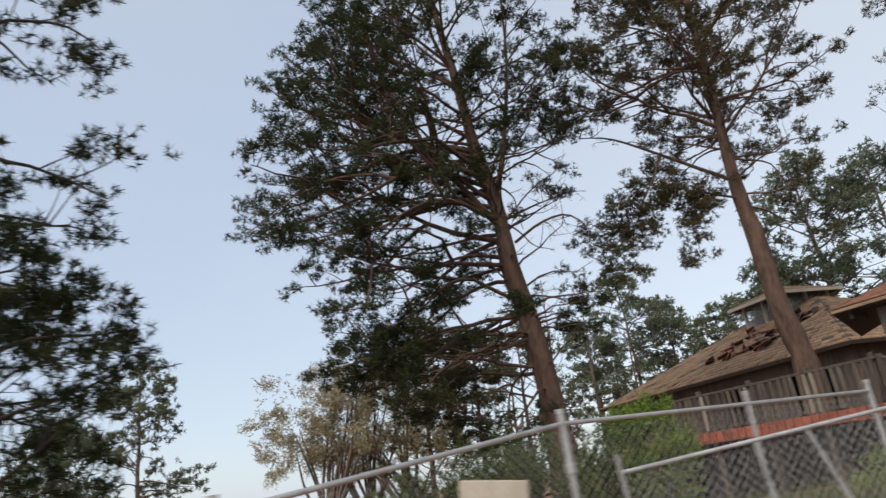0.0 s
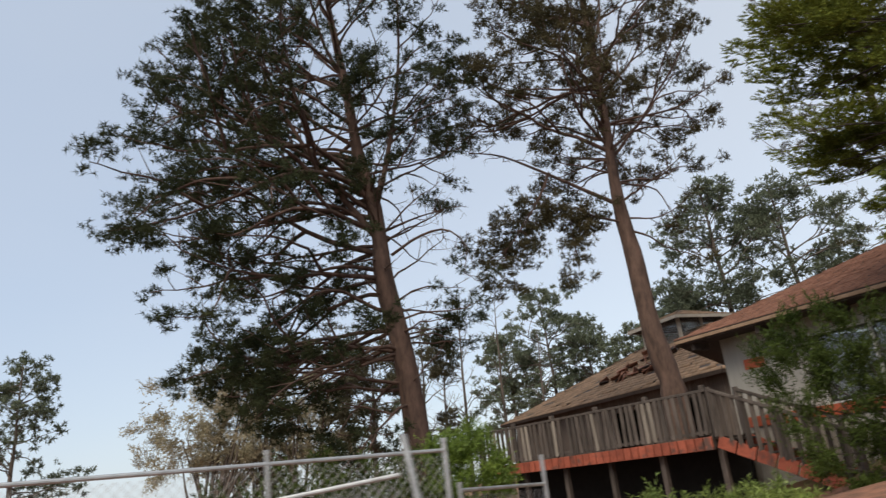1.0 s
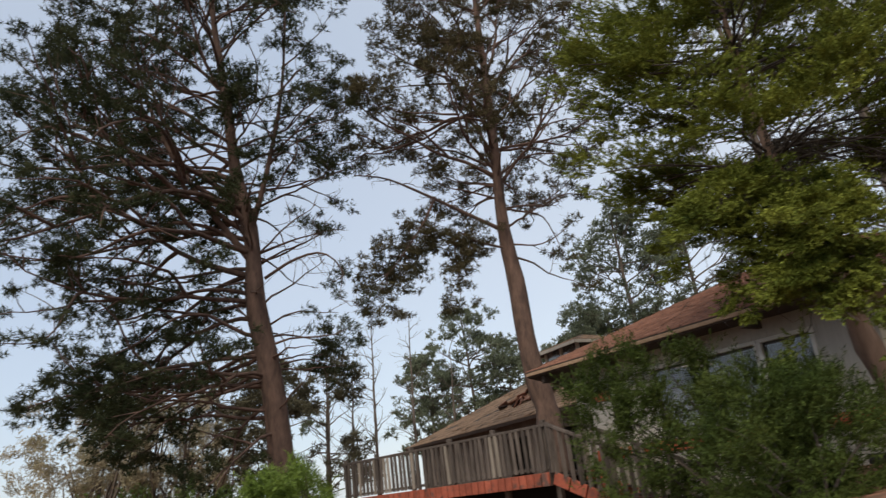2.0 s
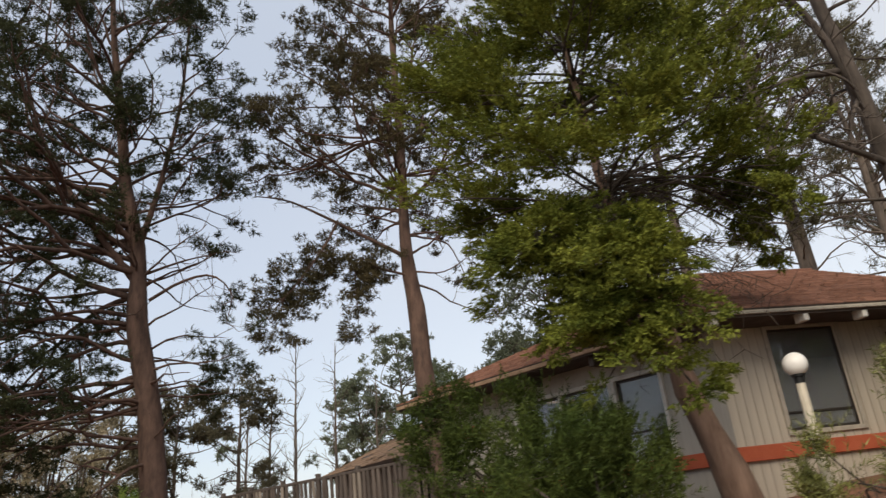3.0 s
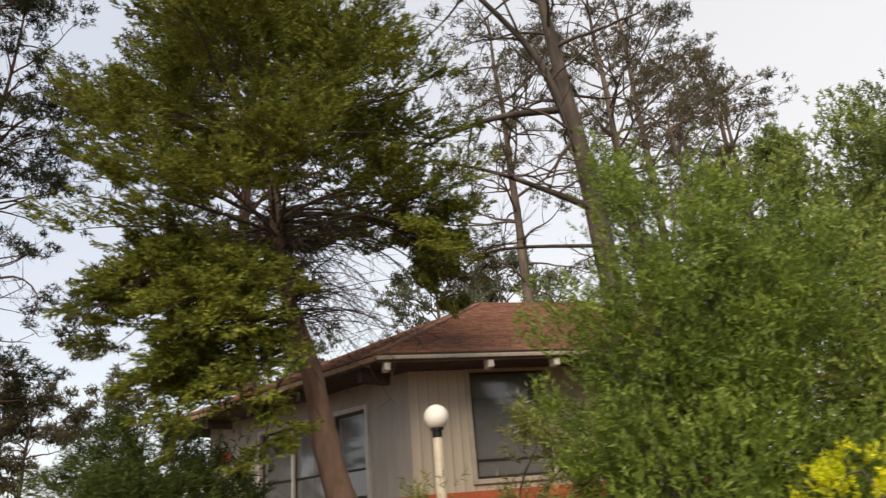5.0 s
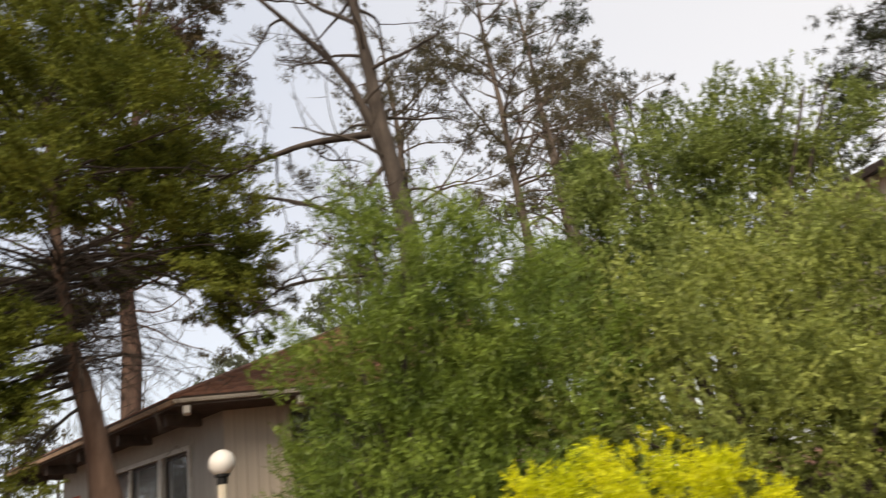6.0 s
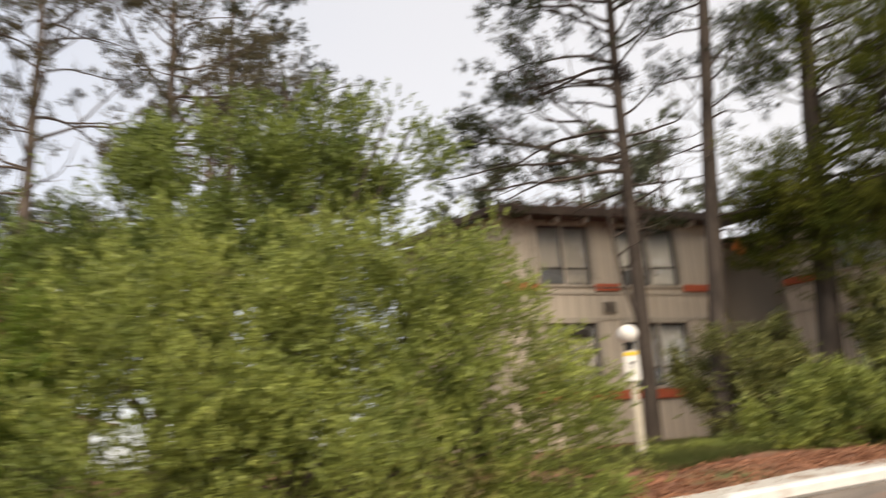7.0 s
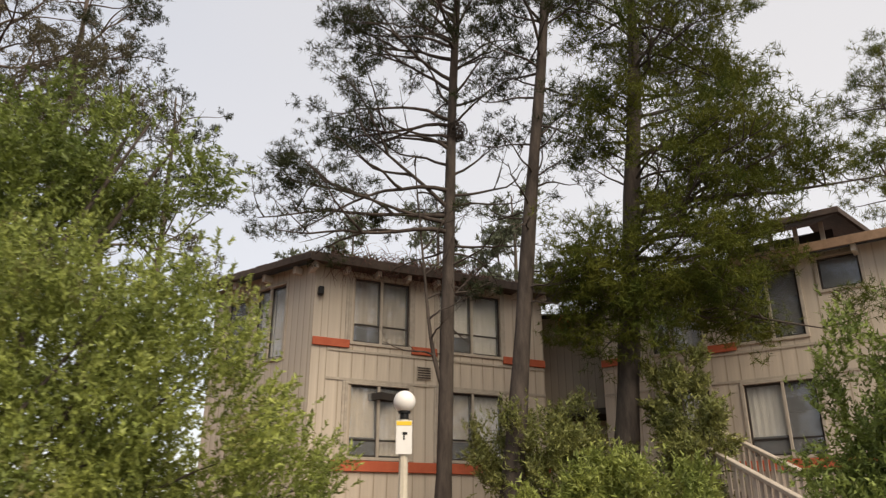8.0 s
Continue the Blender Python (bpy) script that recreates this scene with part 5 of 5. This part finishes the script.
across = pine("pine across the car park mirrored in the panes", [(27.0, -19.0, 1.0), (27.2, -19.0, 8.0), (27.0, -19.0, 16.0)], 0.24, [(5.0, 15.5, 14, 0, 180, 3.2, 1.6, 12, 0.9)], 111, BARK_GREY, NEEDLE, (8, 0.22, 0.05), 0.6, clump=0.2, group="pines across the car park")
for fx, fy, fr in ((33.0, -21.0, 70), (19.5, -21.0, 150), (36.5, -24.0, 20), (29.5, -25.0, 260)):
    copy_thing(across, pose(fx, fy, float(ground_height(fx, fy)) - 0.1, 0, 0, fr))

# three pines in front of the apartment building
pine("slender pine with open dark crown before the building", [(28.25, 6.75, 1.9), (28.31, 6.72, 2.8), (28.38, 6.62, 8.2), (28.49, 6.47, 14.0), (28.5, 6.4, 18.0)], 0.205,
     [(8.0, 9.0, 4, 130, 25, 3.6, 4.2, 6, 0.45), (9.4, 13.0, 13, 127, 60, 2.8, 3.4, 16, 0.8), (9.5, 17.0, 22, -53, 120, 2.0, 2.2, 22, 0.6), (12.5, 17.5, 18, 127, 100, 2.8, 1.8, 30, 0.9), (6.0, 9.0, 12, 0, 180, 1.4, 2.0, 0, 0.02)],
     71, bark=BARK_DARK, tuft=(14, 0.12, 0.013), gap=0.24, dense=1.3, clump=0.13, group="pines before the building", fork=[([(28.36, 6.65, 8.24), (27.79, 7.2, 8.4), (26.81, 8.1, 8.79), (25.7, 9.1, 9.0)], 0.05, 0, 12, 0.7, 5, 0.5), ([(28.32, 6.7, 4.6), (28.1, 6.85, 5.6), (27.95, 6.95, 7.2), (27.8, 7.1, 9.5)], 0.06, 0, 9, 1.2, 20, 0.05)])
pine("slender straight pine with bare furrowed trunk before the building", [(28.2, 5.4, 1.8), (28.33, 5.27, 2.8), (28.57, 4.9, 6.9), (28.86, 4.35, 13.2), (28.95, 4.2, 18.0)], 0.245,
     [(8.5, 12.5, 16, 0, 180, 1.1, 1.7, 5, 0.55), (12.0, 17.5, 26, 0, 180, 2.2, 1.6, 25, 0.9), (6.0, 9.0, 9, 0, 180, 0.8, 1.2, 5, 0.1)], 72, bark=BARK_DARK, tuft=(12, 0.13, 0.014), gap=0.20, clump=0.13, dense=1.2, group="pines before the building")
pine("dense dark green pine with long tufts before the building", [(29.95, 3.95, 1.9), (30.0, 3.8, 3.75), (30.2, 3.33, 8.2), (30.36, 2.9, 13.4), (30.4, 2.8, 17.5)], 0.29,
     [(5.5, 7.3, 34, 165, 75, 1.1, 1.5, 0, 1.0), (6.2, 7.6, 16, -75, 55, 2.0, 2.4, 2, 1.0), (8.6, 11.0, 12, 140, 70, 1.2, 1.4, 14, 1.0), (8.4, 15.0, 38, -60, 65, 2.3, 2.9, 16, 1.0), (11.5, 17.0, 26, 130, 120, 2.0, 1.6, 26, 0.95), (7.2, 8.4, 4, -62, 14, 3.6, 4.6, 8, 1.0)],
     73, bark=BARK_DARK, needles=NEEDLE_GREEN, tuft=(14, 0.14, 0.0145), gap=0.15, clump=0.165, dense=1.05, group="pines before the building",
     fork=[([(30.22, 3.3, 8.2), (31.01, 2.05, 8.52), (31.88, 0.83, 8.63), (33.09, -0.97, 8.95)], 0.07, 0, 16, 0.9, 10, 1.0), ([(30.15, 3.4, 7.0), (30.81, 2.45, 6.62), (31.5, 1.68, 6.1), (32.4, 0.6, 5.85)], 0.06, 0, 14, 0.8, 5, 1.0)])
pine("green pine reaching in from beside the wing", [(43.0, -3.2, 2.4), (42.8, -3.1, 9.0), (42.5, -3.0, 18.0)], 0.22, [(10.0, 15.0, 12, 140, 60, 3.6, 4.0, 6, 0.95), (13, 17.8, 12, 0, 180, 3.4, 1.4, 20, 0.95)], 74, bark=BARK_DARK, needles=NEEDLE_GREEN, tuft=(12, 0.18, 0.013), gap=0.46, clump=0.15, dense=1.4)

# ---- shrubs ----
shrub("tall bright green shrub with narrow leaves on the bank", on_ground(14.9, 5.3, 0.05), [((14.9, 5.6, 2.3), (0.95, 0.85, 1.3)), ((14.95, 5.55, 3.6), (0.95, 0.85, 1.35)), ((15.7, 5.2, 2.6), (1.0, 0.9, 1.6)), ((16.2, 5.0, 3.2), (0.75, 0.75, 1.1)), ((15.2, 5.3, 4.5), (0.65, 0.6, 0.75)), ((15.3, 5.1, 1.6), (1.35, 0.9, 0.9))],
      19000, (0.055, 0.019), 0.14, 8, LEAF_GREEN, 81, spread=0.5, up=0.8, stems=26, stem_r=0.035)
shrub("spreading olive-green shrub along the kerb", on_ground(18.8, 4.6, 0.05), [((17.5, 4.7, 2.6), (1.3, 1.0, 1.25)), ((18.6, 4.9, 3.3), (1.3, 1.0, 1.2)), ((19.8, 4.5, 3.2), (1.25, 1.0, 1.35)), ((20.9, 4.3, 3.1), (1.2, 0.9, 1.35)), ((21.6, 3.9, 2.3), (0.9, 0.8, 0.9)), ((19.2, 4.3, 2.0), (2.4, 0.95, 0.95)), ((20.0, 5.2, 3.9), (1.0, 0.8, 0.95)), ((17.2, 4.7, 1.6), (1.0, 0.8, 0.9))],
      24000, (0.050, 0.026), 0.12, 9, LEAF_OLIVE, 82, spread=0.55, up=0.6, stems=34, stem_r=0.035)
shrub("round-crowned dark green tree behind the shrubs", on_ground(19.4, 7.2, 0.05), [((18.4, 7.5, 4.7), (1.3, 1.1, 1.3)), ((19.4, 7.2, 5.7), (1.3, 1.1, 1.2)), ((20.4, 6.8, 6.1), (1.1, 1.0, 1.1)), ((17.6, 7.8, 3.7), (1.0, 0.9, 1.2)), ((19.2, 7.2, 4.4), (1.6, 1.1, 0.9)), ((21.3, 6.2, 6.5), (0.95, 0.8, 0.85))],
      11000, (0.070, 0.030), 0.16, 9, LEAF_DULL, 83, "small_tree", "tree", stems=26, stem_r=0.07)
shrub("bright golden-yellow clipped shrub by the road", on_ground(15.1, 2.75, 0.05), [((14.75, 3.4, 1.62), (0.46, 0.42, 0.5)), ((15.05, 2.98, 1.62), (0.48, 0.42, 0.58)), ((15.5, 2.75, 1.66), (0.5, 0.42, 0.64)), ((15.9, 2.78, 1.65), (0.4, 0.36, 0.55)), ((15.4, 2.9, 1.0), (0.75, 0.5, 0.5))],
      9500, (0.028, 0.013), 0.065, 8, LEAF_YELLOW, 84, rough=0.07, up=0.6, tight=0.14, inner=0.75)
shrub("dark green bush below the cypress", on_ground(9.9, 7.8, 0.05), [((9.6, 7.8, 1.55), (0.9, 0.8, 0.95)), ((10.2, 7.7, 1.6), (0.65, 0.6, 0.75)), ((10.55, 8.2, 1.8), (0.45, 0.45, 0.75))],
      4200, (0.065, 0.017), 0.18, 10, LEAF_DARK, 85)
shrub("feathery dark green shrub between the deck stairs and the house", on_ground(10.5, 10.2, 0.05), [((9.1, 11.3, 2.5), (0.55, 0.5, 0.75)), ((9.3, 10.8, 1.5), (0.75, 0.6, 1.0)), ((9.7, 10.6, 2.3), (0.7, 0.6, 1.1)), ((10.5, 10.1, 2.1), (0.8, 0.65, 1.25)), ((11.0, 9.9, 1.7), (0.45, 0.45, 0.8))],
      5200, (0.075, 0.020), 0.2, 9, LEAF_DARK, 96, inner=0.3, stems=20)
shrub("grey-green bush with narrow leaves before the near house", on_ground(13.9, 7.9, 0.05), [((14.3, 7.6, 1.5), (0.6, 0.5, 0.75)), ((14.6, 7.5, 1.9), (0.7, 0.6, 1.0)), ((15.3, 7.3, 2.2), (0.7, 0.6, 1.2)), ((13.2, 8.0, 1.6), (0.35, 0.35, 0.55))],
      2600, (0.09, 0.018), 0.26, 10, LEAF_MIXED, 86, inner=0.2)
shrub("yellow-green low bush in front of the shrub", on_ground(13.2, 5.6, 0.05), [((13.0, 5.7, 1.2), (0.6, 0.5, 0.5)), ((13.7, 5.4, 1.2), (0.65, 0.55, 0.6))], 2000, (0.07, 0.017), 0.2, 10, LEAF_DULL, 87)
shrub("round green bush behind the fence", on_ground(3.9, 14.2, 0.05), [((3.95, 14.2, 1.6), (0.75, 0.7, 0.95)), ((3.2, 14.5, 1.0), (0.8, 0.7, 0.8))], 3600, (0.085, 0.022), 0.2, 9, LEAF_GREEN, 88)
shrub("low dull green bush on the slope behind the fence", on_ground(0.6, 14.0, 0.05), [((0.2, 14.2, 0.8), (1.6, 1.0, 1.0)), ((2.2, 13.9, 0.9), (1.2, 1.0, 1.0)), ((-1.6, 14.2, 0.5), (1.4, 1.0, 0.9)), ((1.2, 14.6, 1.1), (1.2, 0.9, 0.9))], 6500, (0.085, 0.030), 0.2, 8, LEAF_DARK, 89)
shrub("green bush under the deck", on_ground(7.0, 10.4, 0.05), [((6.5, 10.6, 0.5), (0.8, 0.6, 0.42)), ((7.4, 10.3, 0.5), (0.7, 0.6, 0.42))], 2600, (0.075, 0.02), 0.2, 9, LEAF_DULL, 90)
shrub("evergreen bush with mixed leaves before the building", on_ground(29.1, 4.7, 0.05), [((28.95, 4.75, 3.1), (1.1, 0.85, 1.3)), ((29.3, 4.5, 2.9), (0.8, 0.7, 1.1)), ((28.9, 5.9, 3.5), (0.5, 0.5, 0.8))], 4600, (0.085, 0.032), 0.2, 8, LEAF_MIXED, 91)
shrub("light green leafy bush beside the pale stairs", on_ground(27.4, 2.2, 0.05), [((27.2, 2.8, 2.5), (0.8, 0.7, 0.75)), ((27.5, 2.2, 2.5), (0.65, 0.65, 0.65)), ((26.8, 3.3, 2.2), (0.7, 0.7, 0.6))], 3600, (0.085, 0.034), 0.18, 8, LEAF_OLIVE, 92)
shrub("broad-leaved bush with pale tips below the pine", on_ground(30.1, 2.6, 0.05), [((30.2, 2.7, 4.3), (0.6, 0.6, 0.8)), ((30.0, 2.5, 3.4), (0.6, 0.6, 0.9))], 2200, (0.09, 0.035), 0.2, 8, LEAF_MIXED, 93, inner=0.3)
shrub("dull green bush beside the parking bay", on_ground(25.6, -1.2, 0.05), [((25.4, -1.05, 3.0), (0.8, 0.75, 1.0)), ((25.6, -1.8, 3.4), (1.0, 0.9, 1.2)), ((25.3, -0.95, 2.3), (0.9, 0.75, 0.9)), ((25.2, -1.6, 2.2), (1.0, 0.9, 1.0))], 8000, (0.060, 0.028), 0.16, 9, LEAF_DULL, 94)
shrub("low green ground cover at the foot of the pine", on_ground(26.6, 4.2, 0.02), [((26.6, 4.1, 2.05), (1.1, 0.5, 0.18)), ((25.2, 4.6, 1.85), (0.7, 0.4, 0.12))], 1300, (0.06, 0.018), 0.12, 8, LEAF_OLIVE, 95, "ground_cover", "plants", stems=4, stem_r=0.006)


# ---- fence, lamps and small things ----
def chain_link(a, b, height, cell=0.062):
    """Woven wire between two top points, hanging down by height."""
    a, b = np.array(a, float), np.array(b, float)
    d = unit(b - a)
    w = np.linalg.norm(b - a)
    down = np.array([0, 0, -1.0])
    wire = Tubes()
    for sgn in (1, -1):
        for s in np.arange(-height, w + height, cell):
            lo, hi = (max(0.0, -s), min(height, w - s)) if sgn > 0 else (max(0.0, s - w), min(height, s))
            if hi - lo > 0.02:
                p = [a + d * (s + sgn * t) + down * t for t in (lo, hi)]
                wire.add(p, [0.0016, 0.0016], 3)
    return wire.mesh("wire_mesh", GALV)


def fence_panel(h, a, b, drop=1.35, rail=True, r=0.0125):
    if rail:
        part("rail", pipe(a, b, r), GALV, h)
    part("wire_mesh", chain_link(np.array(a) - (0, 0, 0.03), np.array(b) - (0, 0, 0.03), drop), GALV, h)


def build_fence():
    h = thing("chain_link_fence", (0, 0, 0), "galvanised chain-link fence with round posts and top rails", "fence")
    p0, p1, left = (0.64, 3.85, 1.73), (2.88, 4.88, 1.70), (-2.2, 1.75, 1.36)
    fence_panel(h, left, p0)
    fence_panel(h, p0, p1)
    mid = (1.86, 4.41, 1.715)
    for p, r in ((p0, 0.019), (mid, 0.013), (p1, 0.017), ((-0.85, 2.75, 1.53), 0.018), (left, 0.022)):
        z = float(ground_height(p[0], p[1])) - 0.1
        post = part("post", pipe((p[0], p[1], z), (p[0], p[1], p[2] + 0.05), r), GALV, h)
        part("cap", pipe((p[0], p[1], p[2] + 0.05), (p[0], p[1], p[2] + 0.075), r * 1.25), GALV, post)
    part("clamp", pipe((0.64, 3.85, 1.48), (0.64, 3.85, 1.53), 0.028), GALV, h)
    g = thing("fence_gate", (0, 0, 0), "leaning galvanised chain-link gate leaf beside the fence", "gate")
    a, b = (0.99, 4.22, 1.44), (2.58, 4.16, 1.57)
    fence_panel(g, a, b, 1.15, True, 0.0125)
    part("rail", pipe((1.0, 4.22, 0.32), (2.72, 4.12, 0.42), 0.0125), GALV, g)
    part("post", pipe((2.615, 4.145, 1.77), (2.84, 4.05, 0.2), 0.019), GALV, g)
    part("post", pipe((0.97, 4.22, 1.54), (1.04, 4.22, 0.12), 0.0135), GALV, g)
    part("brace", pipe((1.75, 4.19, 1.49), (1.85, 4.19, 0.36), 0.014), GALV, g)
    part("brace", pipe((2.05, 4.18, 1.52), (2.4, 4.15, 0.4), 0.014), GALV, g)
    g2 = thing("fence_gate", (0, 0, 0), "second galvanised chain-link gate leaf folded back behind the fence", "gate")
    fence_panel(g2, (2.95, 4.9, 1.45), (3.6, 5.5, 1.42), 1.2, True, 0.0125)
    part("post", pipe((2.95, 4.9, 0.15), (2.95, 4.9, 1.5), 0.0135), GALV, g2)
    part("post", pipe((3.6, 5.5, 0.15), (3.61, 5.5, 1.62), 0.0135), GALV, g2)


def lamp_post(at, top, sign):
    """A short cream post with a white globe on a black collar."""
    x, y, z = at
    h = thing("lamp_post", at, "cream lamp post with a white globe" + (" and a small white sign" if sign else " before the house"), "lamp post", "globe lamps")
    lz = top - z
    bm = bmesh.new()
    bmesh.ops.create_cone(bm, cap_ends=True, segments=8, radius1=0.068, radius2=0.058, depth=lz - 0.24, matrix=Matrix.Translation((0, 0, (lz - 0.24) / 2)))
    part("post", bm, POST_CREAM, h)
    part("base", pipe((0, 0, -0.05), (0, 0, 0.06), 0.11, 14), POST_CREAM, h)
    part("collar", pipe((0, 0, lz - 0.245), (0, 0, lz - 0.13), 0.062, 14), BLACK_METAL, h)
    bm = bmesh.new()
    bmesh.ops.create_uvsphere(bm, u_segments=24, v_segments=14, radius=0.155)
    bmesh.ops.translate(bm, verts=bm.verts, vec=(0, 0, lz))
    part("globe", finish(bm, "globe", GLOBE, True), GLOBE, h)
    part("globe_seat", pipe((0, 0, lz - 0.16), (0, 0, lz - 0.12), 0.085, 16), BLACK_METAL, h)
    if sign:
        m = Matrix.Rotation(radians(-50), 4, "Z")
        plate = part("sign", block((-0.11, -0.085, lz - 0.72), (0.11, -0.070, lz - 0.27), 0.004, m), SIGN_WHITE, h)
        part("sign_band", block((-0.105, -0.089, lz - 0.335), (0.105, -0.086, lz - 0.278), 0.0, m), SIGN_YELLOW, plate)
        part("sign_mark", block((-0.02, -0.089, lz - 0.46), (0.045, -0.086, lz - 0.425), 0.0, m), BLACK_METAL, plate)
        part("sign_mark", block((-0.01, -0.089, lz - 0.53), (0.012, -0.086, lz - 0.46), 0.0, m), BLACK_METAL, plate)


def dead_vine():
    """Dry reddish brambles that hang over the eave of the apartment building."""
    rng = np.random.default_rng(97)
    h = thing("dead_vine", (27.6, 9.7, 7.95), "dry reddish-brown bramble hanging over the dark eave", "vine")
    wood = Tubes()
    for k in range(420):
        s = rng.random() ** 0.8
        p = np.array([0.1 + 3.6 * s, -0.05 - 1.9 * s, 0.02 + 0.08 * rng.random()])
        pts = [p]
        d = unit(np.array([0.6 * rng.normal(), -0.35 + 0.5 * rng.normal(), 0.35 * rng.normal() + 0.1]))
        for j in range(5):
            d = unit(d + rng.normal(size=3) * 0.45 + np.array([0, 0, -0.30]))
            pts.append(pts[-1] + d * 0.15)
        wood.add(np.array(pts), np.linspace(0.010, 0.003, 6), 3)
    part("bramble", wood.mesh("bramble", TWIG), TWIG, h)


def small_things():
    rng = np.random.default_rng(98)
    sheet = thing("orange_sheet", (33.6, 6.9, 7.05), "crumpled orange sheet hanging in the stair recess", "sheet")
    v = [(0.55 * i / 7, 0.05 * math.sin(i * 1.3 + j), 0.42 * j / 5 + 0.03 * math.sin(i * 2.1)) for j in range(6) for i in range(8)]
    v += [(x, y + 0.012, z) for x, y, z in v]
    f = [(j * 8 + i, j * 8 + i + 1, j * 8 + i + 9, j * 8 + i + 8) for j in range(5) for i in range(7)]
    f += [tuple(48 + k for k in reversed(q)) for q in f]
    part("cloth", raw("cloth", v, f, ORANGE, True), ORANGE, sheet)
    board = thing("leaning_board", (0.05, 3.98, 0.25), "pale weathered board leaning behind the fence", "board")
    part("board", block((-0.16, -0.01, 0), (0.2, 0.02, 1.27), 0.004, Matrix.Rotation(radians(8), 4, "Y")), WOOD_PALE, board)
    # leaf litter on the soil by the walk
    n = 5200
    x = 19.5 + 9.5 * rng.random(n)
    y = lot_edge(x) - 0.9 + 2.6 * rng.random(n) ** 1.4
    c = np.stack([x, y, ground_height(x, y) + 0.02 + 0.02 * rng.random(n)], -1)
    v, f = leaves(c, unit(rng.normal(size=(n, 3)) * (1, 1, 0.25)), 2, 0.05, 0.07, 0.03, rng, 0.8)
    tagged(new("leaf_litter", raw("leaf_litter", v, f, LITTER)), "fallen red-brown leaves and needles on the soil", "leaf litter", kind="stuff")
    # tall grass on the slope behind the fence and at the foot of the bank
    for n, x0, x1, y0, y1, hgt in ((4500, -3.0, 5.0, 6.0, 13.0, 0.42), (2600, 23.5, 28.5, 3.4, 6.0, 0.14)):
        x, y = x0 + (x1 - x0) * rng.random(n), y0 + (y1 - y0) * rng.random(n)
        c = np.stack([x, y, ground_height(x, y)], -1)
        v, f = blades(c, np.tile([0.0, 0.0, 1.0], (n, 1)), 7, hgt, 0.012 if hgt < 0.3 else 0.022, 0.25, rng)
        tagged(new("tall_grass", raw("tall_grass", v, f, GRASS)), "dry green grass on the slope", "grass", kind="stuff")


TWIG = material("dry_red_twigs", (0.10, 0.045, 0.035), 0.9, second=(0.20, 0.10, 0.08), scale=8)
LITTER = material("fallen_leaves", (0.20, 0.085, 0.05), 0.9, second=(0.38, 0.19, 0.11), scale=3, island=0.4)
build_fence()
lamp_post((13.3, 8.42, float(ground_height(13.3, 8.42))), 2.99, False)
lamp_post((24.95, 4.87, 1.86), 3.93, True)
dead_vine()
small_things()


def burl():
    """A dark knot of twigs high on the slender pine."""
    rng = np.random.default_rng(97)
    h = thing("twig_nest", (28.48, 6.49, 10.2), "dark ragged knot of twigs high on the pine trunk", "nest")
    wood = Tubes()
    for k in range(140):
        d = unit(rng.normal(size=3))
        p = d * np.array([0.22, 0.22, 0.26]) * rng.random() ** 0.4 + (0, 0, 0.24)
        e = unit(np.cross(d, rng.normal(size=3)))
        wood.add(np.stack([p - e * 0.14, p + d * 0.03, p + e * 0.14]), [0.006, 0.010, 0.004], 4)
    part("twigs", wood.mesh("twigs", BARK_DARK), BARK_DARK, h)


burl()
